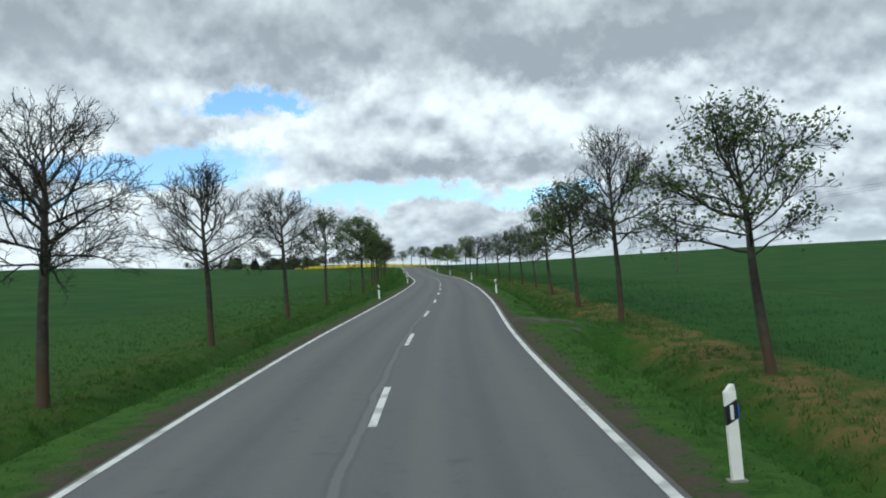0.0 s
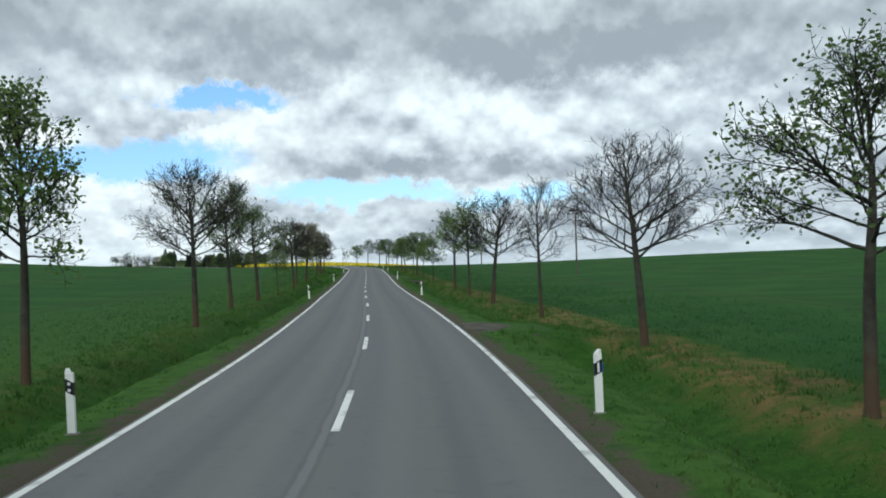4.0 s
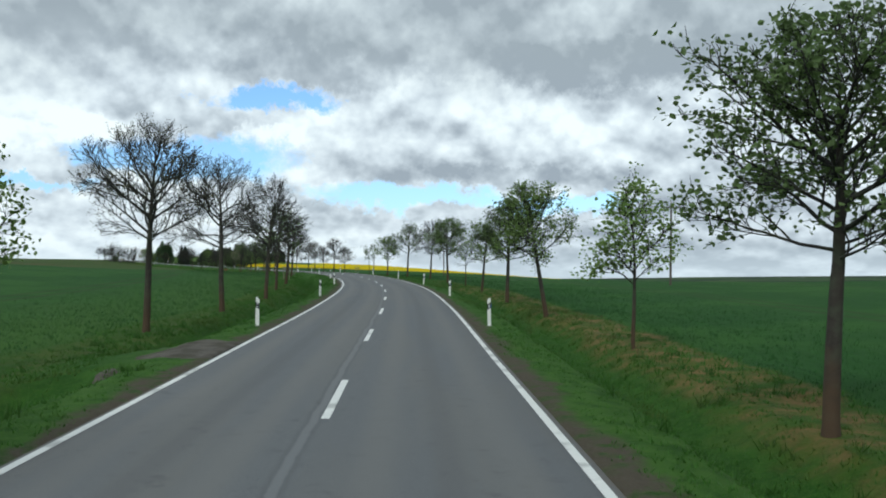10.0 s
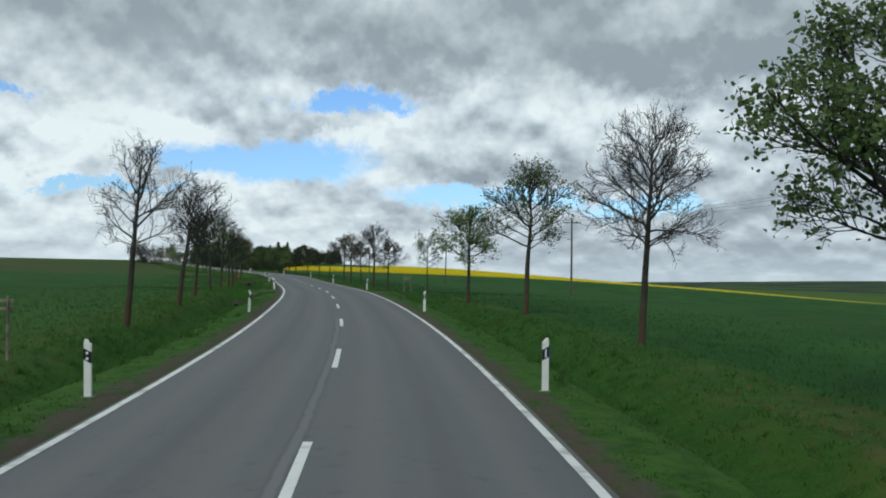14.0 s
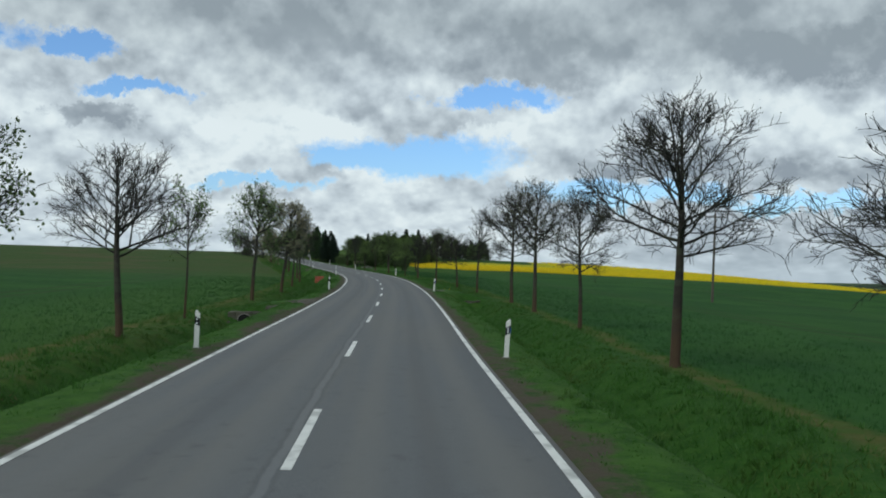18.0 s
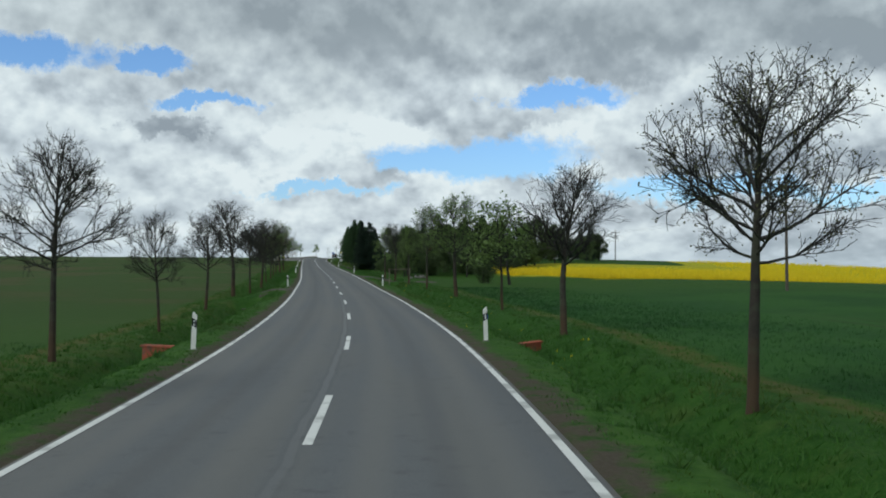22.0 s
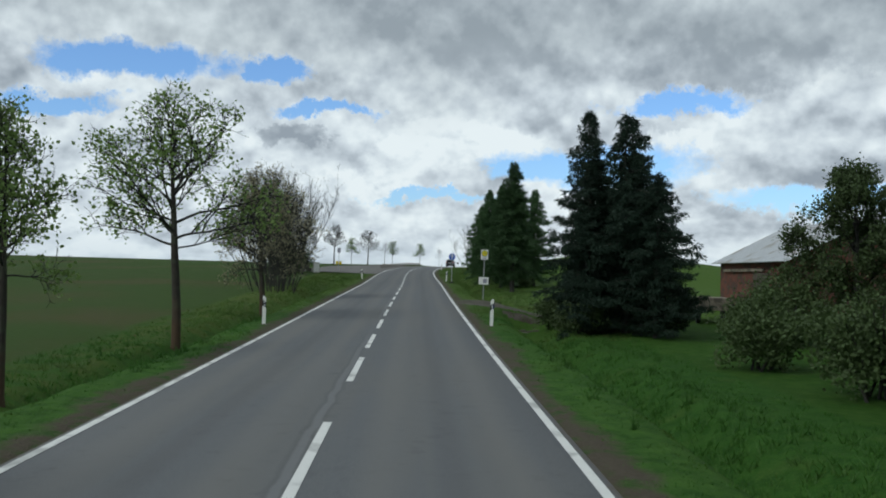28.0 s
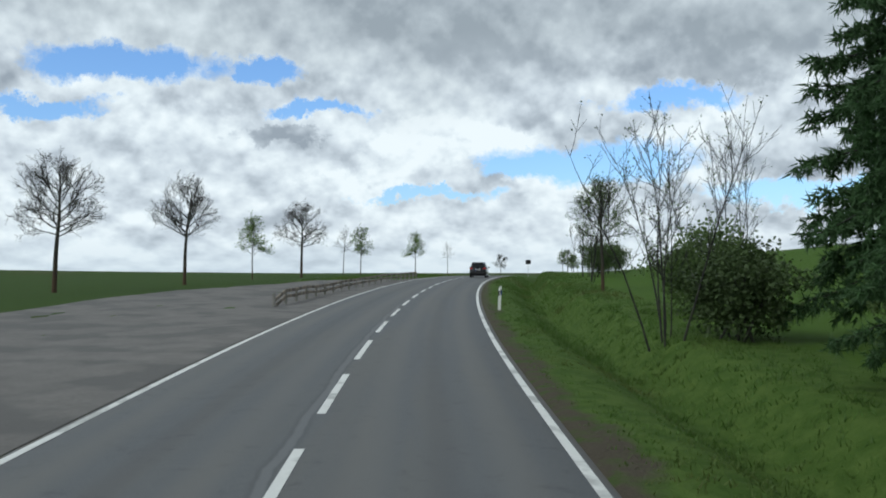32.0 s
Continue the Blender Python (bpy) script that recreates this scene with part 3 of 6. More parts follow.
def ground_material():
    m = bpy.data.materials.new("ground")
    m.use_nodes = True
    g, b = Graph(m.node_tree), m.node_tree.nodes["Principled BSDF"]
    s, o = g.attr("station"), g.attr("offset")
    pos = m.node_tree.nodes.new("ShaderNodeNewGeometry").outputs["Position"]
    wob = g.math("SUBTRACT", g.noise(pos, 0.35, 5), 0.5)
    wob2 = g.math("SUBTRACT", g.noise(pos, 1.7, 5), 0.5)
    a = g.math("ADD", g.math("ABSOLUTE", o), g.math("ADD", g.math("MULTIPLY", wob, 1.4), g.math("MULTIPLY", wob2, 0.8)))
    right = g.step(o, -0.5, 0.5)
    fine, mid, big = g.noise(pos, 14, 5, 0.65), g.noise(pos, 2.2, 5, 0.6), g.noise(pos, 0.12, 4)
    # verge grass
    grass = g.mix(g.step(mid, 0.3, 0.7), (0.018, 0.062, 0.008), (0.036, 0.098, 0.014))
    grass = g.mix(g.step(fine, 0.45, 0.75), grass, (0.058, 0.118, 0.022))
    grass = g.mix(g.math("MULTIPLY", g.step(g.noise(pos, 0.6, 6, 0.6), 0.55, 0.72), 0.35), grass, (0.085, 0.125, 0.028))
    # shoulder, paler than the ditch
    pale_shoulder = g.math("MULTIPLY", g.step(a, 6.6, 5.2), g.step(mid, 0.3, 0.65, 0.1, 0.6))
    grass = g.mix(pale_shoulder, grass, (0.066, 0.138, 0.024))
    grass = g.mix(g.step(s, 680, 720, 0.0, 0.75), grass, g.mix(g.step(mid, 0.3, 0.7), (0.058, 0.100, 0.018), (0.100, 0.145, 0.034)))
    # bare soil and dry grass along the asphalt
    soil = g.mix(fine, (0.052, 0.043, 0.031), (0.112, 0.096, 0.072))
    edge = g.step(a, 4.15, 3.75)
    col = g.mix(g.math("MULTIPLY", edge, g.step(mid, 0.25, 0.55)), grass, soil)
    # dry tan strip along the right-hand tree row
    dry = g.mix(fine, (0.112, 0.076, 0.030), (0.225, 0.155, 0.064))
    dry = g.mix(g.step(g.noise(pos, 1.1, 6, 0.65), 0.42, 0.62), dry, (0.085, 0.098, 0.020))
    strip = g.math("MULTIPLY", g.step(a, 7.2, 8.4), g.step(a, 11.2, 10.2))
    where_r = g.math("MULTIPLY", right, g.step(s, 350, 310))
    where_l = g.math("MULTIPLY", g.math("SUBTRACT", 1.0, right), 0.25)
    fac = g.math("MULTIPLY", strip, g.math("ADD", where_r, where_l))
    fac = g.math("MULTIPLY", fac, g.step(g.noise(pos, 0.8, 6, 0.65), 0.36, 0.58, 0.15, 1.0))
    col = g.mix(fac, col, dry)
    thin = g.math("MULTIPLY", g.step(a, 9.4, 10.0), g.step(a, 10.8, 10.3))
    col = g.mix(g.math("MULTIPLY", thin, g.math("MULTIPLY", g.math("MULTIPLY", g.step(s, 340, 420), g.step(s, 640, 560)), 0.4)), col, dry)
    # crop: rows run along the road
    rows = g.noise(g.vec(g.math("MULTIPLY", s, 0.25), g.math("MULTIPLY", o, 5.0), 0.0), 1.0, 3)
    crop = g.mix(g.step(rows, 0.3, 0.7), (0.016, 0.060, 0.011), (0.026, 0.086, 0.016))
    crop = g.mix(g.step(big, 0.4, 0.65), crop, (0.034, 0.096, 0.017))
    crop = g.mix(g.math("MULTIPLY", g.step(fine, 0.5, 0.8), 0.35), crop, (0.044, 0.115, 0.025))
    band = g.math("MULTIPLY", g.math("SUBTRACT", 1.0, right), g.step(g.math("ADD", a, g.math("MULTIPLY", big, 16.0)), 34, 20))
    crop = g.mix(g.math("MULTIPLY", band, 0.7), crop, (0.052, 0.112, 0.018))
    # young sparse crop on the left near the end
    young = g.mix(g.step(g.noise(pos, 0.05, 5), 0.48, 0.68), (0.046, 0.080, 0.018), (0.074, 0.074, 0.030))
    left_late = g.math("MULTIPLY", g.math("SUBTRACT", 1.0, right), g.step(s, 500, 590))
    crop = g.mix(left_late, crop, young)
    # meadow on the right near the end
    meadow = g.mix(g.step(mid, 0.35, 0.7), (0.028, 0.074, 0.010), (0.050, 0.104, 0.017))
    right_late = g.math("MULTIPLY", right, g.step(s, 560, 600))
    meadow = g.mix(g.step(s, 690, 715, 0.0, 0.7), meadow, (0.072, 0.125, 0.018))
    crop = g.mix(right_late, crop, meadow)
    # wheel tracks in the crop
    for at in (24.0, 25.9, 48.0, 49.9, 84.0, 85.9):
        d = g.math("ABSOLUTE", g.math("SUBTRACT", g.math("ADD", g.math("ABSOLUTE", o), g.math("MULTIPLY", wob, 0.5)), at))
        crop = g.mix(g.math("MULTIPLY", g.step(d, 0.42, 0.2), g.step(s, 560, 540, 0.0, 0.6)), crop, (0.035, 0.05, 0.018))
    # flowering rape
    rape_c = g.mix(g.step(fine, 0.4, 0.7), (0.30, 0.32, 0.02), (0.62, 0.50, 0.015))
    inside = g.math("MULTIPLY", g.step(g.math("ADD", s, g.math("MULTIPLY", wob, 4.0)), 611.0, 613.0), g.step(g.math("ADD", g.math("ADD", o, g.math("MULTIPLY", wob, 4.0)), g.math("MULTIPLY", g.step(s, 612, 632), 7.0)), 33.0, 36.0))
    reach = g.math("ADD", 657.0, g.math("MULTIPLY", g.step(o, 62.0, 84.0), 62.0))
    inside = g.math("MULTIPLY", inside, g.math("MULTIPLY", g.step(g.math("SUBTRACT", s, reach), 1.0, -1.0), g.step(o, 330, 322)))
    crop = g.mix(inside, crop, rape_c)
    # far country: woods and pale fields
    farc = g.mix(g.step(g.noise(pos, 0.004, 4), 0.45, 0.55), (0.05, 0.085, 0.03), (0.022, 0.04, 0.022))
    crop = g.mix(g.step(a, 800, 1100), crop, farc)
    col = g.mix(g.step(a, 10.6, 11.2), col, crop)
    g.put(b.inputs["Base Color"], col)
    b.inputs["Roughness"].default_value, b.inputs["Specular IOR Level"].default_value = 0.95, 0.1
    near = g.math("ADD", g.math("MULTIPLY", fine, 0.5), g.math("MULTIPLY", mid, 1.0))
    g.put(b.inputs["Normal"], g.bump(near, 0.7, 0.12))
    return m


def asphalt_material():
    m = bpy.data.materials.new("asphalt")
    m.use_nodes = True
    g, b = Graph(m.node_tree), m.node_tree.nodes["Principled BSDF"]
    s, o = g.attr("station"), g.attr("offset")
    pos = m.node_tree.nodes.new("ShaderNodeNewGeometry").outputs["Position"]
    grain, mid, long = g.noise(pos, 90, 3, 0.7), g.noise(pos, 3.0, 5, 0.6), g.noise(g.vec(g.math("MULTIPLY", s, 0.08), g.math("MULTIPLY", o, 1.1), 0.0), 1.0, 5)
    col = g.mix(g.step(grain, 0.3, 0.7), (0.096, 0.101, 0.106), (0.165, 0.171, 0.177))
    col = g.mix(g.math("MULTIPLY", g.step(long, 0.4, 0.66), 0.65), col, (0.150, 0.148, 0.140))
    col = g.mix(g.math("MULTIPLY", g.step(mid, 0.55, 0.75), 0.5), col, (0.082, 0.082, 0.085))
    # wheel paths polished, a darker joint along the centre, dirt at the edges
    for at, half, tint, k in ((0.85, 0.4, (0.170, 0.168, 0.160), 0.5), (2.5, 0.4, (0.168, 0.166, 0.158), 0.5), (1.7, 0.3, (0.100, 0.102, 0.106), 0.4)):
        d = g.math("ABSOLUTE", g.math("SUBTRACT", g.math("ABSOLUTE", o), at))
        col = g.mix(g.math("MULTIPLY", g.step(d, half, 0.05), k), col, tint)
    wob = g.math("MULTIPLY", g.math("SUBTRACT", g.noise(g.vec(g.math("MULTIPLY", s, 0.35), 0.0, 0.0), 1.0, 6, 0.65), 0.5), 0.35)
    joint = g.math("ABSOLUTE", g.math("ADD", g.math("ADD", o, 0.16), wob))
    seal = g.step(g.noise(g.vec(g.math("MULTIPLY", s, 0.02), 5.0, 0.0), 1.0, 2), 0.36, 0.46)
    col = g.mix(g.math("MULTIPLY", g.step(joint, 0.075, 0.035), g.math("MULTIPLY", seal, 0.6)), col, (0.185, 0.19, 0.195))
    rim = g.math("MULTIPLY", g.step(joint, 0.16, 0.09), g.step(joint, 0.05, 0.08))
    col = g.mix(g.math("MULTIPLY", rim, g.math("MULTIPLY", seal, 0.3)), col, (0.080, 0.080, 0.082))
    dirt = g.step(g.math("ADD", g.math("ABSOLUTE", o), g.math("MULTIPLY", g.math("SUBTRACT", mid, 0.5), 0.5)), 3.25, 3.6)
    col = g.mix(g.math("MULTIPLY", dirt, 0.7), col, (0.15, 0.125, 0.09))
    g.put(b.inputs["Base Color"], col)
    b.inputs["Roughness"].default_value, b.inputs["Specular IOR Level"].default_value = 0.85, 0.25
    g.put(b.inputs["Normal"], g.bump(grain, 0.35, 0.006))
    return m


near_l = [3.3, 3.45, 3.6, 3.8, 4.05, 4.3, 4.6, 4.9, 5.2, 5.5, 5.8, 6.1, 6.4, 6.7, 7.0, 7.4, 7.8, 8.2, 8.7, 9.3, 10.0, 10.8, 12, 14, 17, 21, 26, 32, 40, 50, 62, 78, 98, 122, 150, 185, 230, 290, 370, 480, 640, 860, 1150, 1550, 2100, 2900, 3900]
LATS = np.array([-v for v in near_l[::-1]] + [0.0] + near_l)
STATIONS = np.r_[-1400, -700, -350, -180, -110, np.arange(-75, 880, 1.5), np.arange(880, 1010, 10), 1040, 1090, 1160, 1260, 1400, 1600, 1900, 2300, 2800, 3400]
GROUND = ground_material()
ground = part("ground", grid_mesh("ground", STATIONS, LATS, ground_z), GROUND)
tagged(ground, "rolling green fields with grassy ditches beside the road", "ground", kind="structure")

# ---- road ----
ROAD_W = 3.52
ASPHALT = asphalt_material()


def road_z(s, lat):
    return np.interp(s, DS, DZ) + 0.03 * (1 - (lat / ROAD_W) ** 2) + 0.0 * s


road_s = np.arange(-74, 1000, 2.0)
me = grid_mesh("road", road_s, np.array([-ROAD_W, -3.4, -2.4, -1.2, 0, 1.2, 2.4, 3.4, ROAD_W]), lambda s, l: road_z(s, l) - np.where(np.abs(l) > 3.5, 0.09, 0))
road = tagged(part("road", me, ASPHALT), "grey worn asphalt country road with two lanes", "road", kind="structure")


def ribbon(name, s0, s1, lat, width, lift, material, parent, step=2.0, label=""):
    S = np.linspace(s0, s1, max(2, int((s1 - s0) / step) + 1))
    me = grid_mesh(name, S, np.array([lat - width / 2, lat + width / 2]), lambda s, l: road_z(s, l) + lift)
    return part(name, me, material, parent, label)


EDGE = 3.27
ribbon("edge_line", -74, 1000, EDGE, 0.13, 0.006, LINE, road)
ribbon("edge_line", -74, 1000, -EDGE, 0.13, 0.006, LINE, road)
ANCHORS = ((-61.7, 0), (12.96, 6), (62.74, 4), (159.44, 8), (219.38, 5), (363.74, 12), (446.53, 7), (540.76, 8), (613.34, 6), (661.5, 4))
starts = [ANCHORS[0][0]]
for (sa, _), (sb, n) in zip(ANCHORS, ANCHORS[1:]):
    starts += [sa + (sb - sa) * k / n for k in range(1, n + 1)]
starts += [663.5 + 6.35 * k for k in range(1, 42)]
for s0 in starts:
    ribbon("lane_dash", s0, s0 + 4.1, 0.0, 0.13, 0.006, LINE, road)

# ---- trees ----


def grow(seed, height, clear_h, spread, radius, limbs, twigs, upright=0.5, lean=0.0, dense=1.0, ragged=0.2):
    """Wood of one broadleaf tree as tubes: trunk, a list of limbs (each with its forks and branches), twigs, and the twig ends."""
    r = random.Random(seed)
    limb_list, twig_list, tips = [], [], []

    def bend(p, d, length, steps, wander, lift):
        pts = [Vector(p)]
        d = Vector(d).normalized()
        for _ in range(steps):
            d = (d + Vector((r.gauss(0, wander), r.gauss(0, wander), r.gauss(0, wander) + lift))).normalized()
            pts.append(pts[-1] + d * length / steps)
        return pts

    def along(pts, f):
        k = min(int(f * (len(pts) - 1)), len(pts) - 2)
        return pts[k].lerp(pts[k + 1], f * (len(pts) - 1) - k), (pts[k + 1] - pts[k]).normalized(), k

    def aside(d):
        return d.cross(Vector((r.gauss(0, 1), r.gauss(0, 1), r.gauss(0, 1)))).normalized()

    trunk = bend((0, 0, -0.3), (lean, 0, 1), height * 0.86 + 0.3, 14, 0.02, 0.05)
    nt = len(trunk)
    rad = [radius * (1.35 if k == 0 else 1.0) * (1 - 0.93 * (k / (nt - 1)) ** 1.7) + 0.008 for k in range(nt)]
    mid, half = clear_h + (height - clear_h) * 0.40, (height - clear_h) * 0.54
    turn = r.uniform(0, 6.28)
    for i in range(limbs):
        rel = ((i + r.random() * 0.8) / limbs) ** 1.2
        f = (clear_h + 0.3 + (height * 0.84 - clear_h) * rel) / (height * 0.86 + 0.3)
        p, d, k = along(trunk, min(f, 0.985))
        turn += 2.4 + r.uniform(-0.5, 0.5)
        tilt = radians((84 - 56 * rel ** 0.9) * (1 - 0.45 * upright) + r.uniform(-9, 9))
        v = Vector((math.cos(turn) * math.sin(tilt), math.sin(turn) * math.sin(tilt), math.cos(tilt)))
        # reach of the crown's outline along this limb
        q, w = Vector((p.x / spread, p.y / spread, (p.z - mid) / half)), Vector((v.x / spread, v.y / spread, v.z / half))
        a2, b2, c2 = w.dot(w), q.dot(w), q.dot(q) - 1
        reach = (-b2 + math.sqrt(max(b2 * b2 - a2 * c2, 0.04))) / a2
        length = max(0.7, reach * r.uniform(1.0 - 1.4 * ragged, 1.0 + 0.4 * ragged))
        limb = bend(p, v, length, 8, 0.10, 0.035 - 0.02 * (rel < 0.2))
        r0 = min(rad[k] * 0.75, max(0.02, 0.014 + 0.0125 * length) * r.uniform(0.85, 1.15))
        own = [(limb, [r0 * (1 - 0.8 * j / 8) for j in range(9)], 5)]
        carriers = [(limb, length, r0, 0.35)]
        for j in range(max(2, int(length * 2.0))):
            fb = r.uniform(0.16, 0.85)
            pb, db, _ = along(limb, fb)
            vb = (db * r.uniform(0.7, 1.0) + aside(db) * r.uniform(0.45, 0.8) + Vector((0, 0, 0.1))).normalized()
            lb = (length * (1 - fb) * 0.85 + 0.35) * r.uniform(0.7, 1.05)
            fork = bend(pb, vb, lb, 5, 0.11, 0.04)
            rf = max(0.012, r0 * (1 - 0.8 * fb) * 0.7)
            own.append((fork, [rf * (1 - 0.7 * j2 / 5) for j2 in range(6)], 4))
            carriers.append((fork, lb, rf, 0.2))
        for line, ln, rl, first in carriers:
            nb = max(2, int(ln * 4.8 * dense))
            for j in range(nb):
                fb = first + (1 - first) * (j + r.random()) / nb
                pb, db, _ = along(line, min(fb, 0.99))
                vb = (db * r.uniform(0.6, 1.0) + aside(db) * r.uniform(0.5, 0.9) + Vector((0, 0, 0.12))).normalized()
                lb = r.uniform(0.3, 0.75) * (1.2 - 0.45 * fb)
                br = bend(pb, vb, lb, 3, 0.16, 0.04)
                rb = min(rl * 0.8, 0.0125)
                own.append((br, [rb, rb * 0.85, rb * 0.7, rb * 0.5], 3))
                for _ in range(twigs):
                    pt, dt, _ = along(br, r.uniform(0.3, 0.99))
                    vt = (dt * 0.8 + aside(dt) * 0.75 + Vector((0, 0, 0.2))).normalized()
                    tw = bend(pt, vt, r.uniform(0.16, 0.42), 2, 0.18, 0.05)
                    twig_list.append((tw, [0.009, 0.0075, 0.005], 3))
                    tips.append(tw[-1])
                tips.append(br[-1])
        limb_list.append(own)
    return (trunk, rad, 10), limb_list, twig_list, tips


def tube_mesh(name, tubes):
    V, Fq = [], []
    for pts, rad, n in tubes:
        base = len(V)
        for k, p in enumerate(pts):
            d = (pts[min(k + 1, len(pts) - 1)] - pts[max(k - 1, 0)]).normalized()
            u = d.orthogonal().normalized()
            w = d.cross(u)
            for j in range(n):
                t = 6.2832 * j / n
                V.append(p + (u * math.cos(t) + w * math.sin(t)) * rad[k])
        for k in range(len(pts) - 1):
            for j in range(n):
                a, b2 = base + k * n + j, base + k * n + (j + 1) % n
                Fq.append((a, b2, b2 + n, a + n))
    me = bpy.data.meshes.new(name)
    me.from_pydata([tuple(v) for v in V], [], Fq)
    me.polygons.foreach_set("use_smooth", np.ones(len(Fq), bool))
    return me


def leaf_mesh(name, pts, seed, per_tip, size, chance=1.0, loose=0.9, sag=0.0):
    """Folded six-cornered leaves in small clumps round the given points."""
    r = np.random.RandomState(seed)
    pts = np.array([tuple(t) for t in pts])
    pts = pts[r.rand(len(pts)) < chance]
    c = np.repeat(pts, per_tip, 0)
    n = len(c)
    c = c + r.normal(0, size * loose, (n, 3))
    a = r.normal(0, 1, (n, 3)) - [0, 0, sag]
    a /= np.linalg.norm(a, axis=1, keepdims=True)
    b = np.cross(a, r.normal(0, 1, (n, 3)))
    b /= np.linalg.norm(b, axis=1, keepdims=True)
    up = np.cross(a, b)
    sz = size * r.uniform(0.6, 1.3, (n, 1))
    q = np.stack([c - a * sz * 0.5, c + b * sz * 0.42 + up * sz * 0.15 - a * sz * 0.1, c + b * sz * 0.25 + up * sz * 0.1 + a * sz * 0.35, c + a * sz * 0.6,
                  c - b * sz * 0.25 + up * sz * 0.1 + a * sz * 0.35, c - b * sz * 0.42 + up * sz * 0.15 - a * sz * 0.1], 1)
    V = q.reshape(-1, 3)
    k = np.arange(n)[:, None] * 6
    Fq = np.concatenate([k + [0, 1, 2, 3], k + [0, 3, 4, 5]], 1).reshape(-1, 4)
    me = bpy.data.meshes.new(name)
    me.from_pydata(V.tolist(), [], Fq.tolist())
    return me


def broadleaf(seed, height, clear_h, spread, radius, limbs=16, twigs=2, upright=0.3, leaves=0, size=0.09, chance=1.0, leaf_mat=None, label="", lean=0.0,
              category="tree", group="trees along the road", name="tree", dense=1.0, low_bark=True, ragged=0.2, loose=1.1):
    wood, limb_list, twig_list, tips = grow(seed, height, clear_h, spread, radius, limbs, twigs, upright, lean, dense, ragged)
    ob = new(name)
    part("trunk", tube_mesh("trunk", [wood]), TRUNK if low_bark else BARK, ob)
    for own in limb_list:
        part("limb", tube_mesh("limb", own), BARK, ob)
    tagged(part("twig", tube_mesh("twig", twig_list), TWIG, ob), kind="stuff")
    if leaves:
        tagged(part("crown", leaf_mesh("crown", tips, seed + 1, leaves, size, chance, loose), leaf_mat or LEAF, ob), kind="stuff")
    return tagged(ob, label, category, group)


# kind: height and half width of the crown as grown
SIZES = {"bare_a": (8.8, 2.9), "bare_b": (8.8, 2.5), "bare_c": (8.4, 3.0), "bare_d": (8.6, 2.8), "bud_a": (8.8, 2.9), "bud_b": (8.4, 2.4), "half_a": (8.6, 2.9), "half_b": (8.8, 2.8), "pale": (9.0, 2.9),
         "leaf_a": (8.4, 2.8), "leaf_b": (8.4, 2.6), "young_a": (6.4, 1.15), "young_d": (6.4, 1.2), "young_b": (5.4, 1.0), "young_c": (5.6, 2.0), "bloom": (8.3, 2.9)}


def kind_of(key, seed, clear_h, radius, limbs, upright, label, leaves=0, size=0.1, chance=1.0, leaf_mat=None, **more):
    h, w = SIZES[key]
    return broadleaf(seed, h, clear_h, w, radius, limbs, more.pop("twigs", 2), upright, leaves, size, chance, leaf_mat, label, **more)


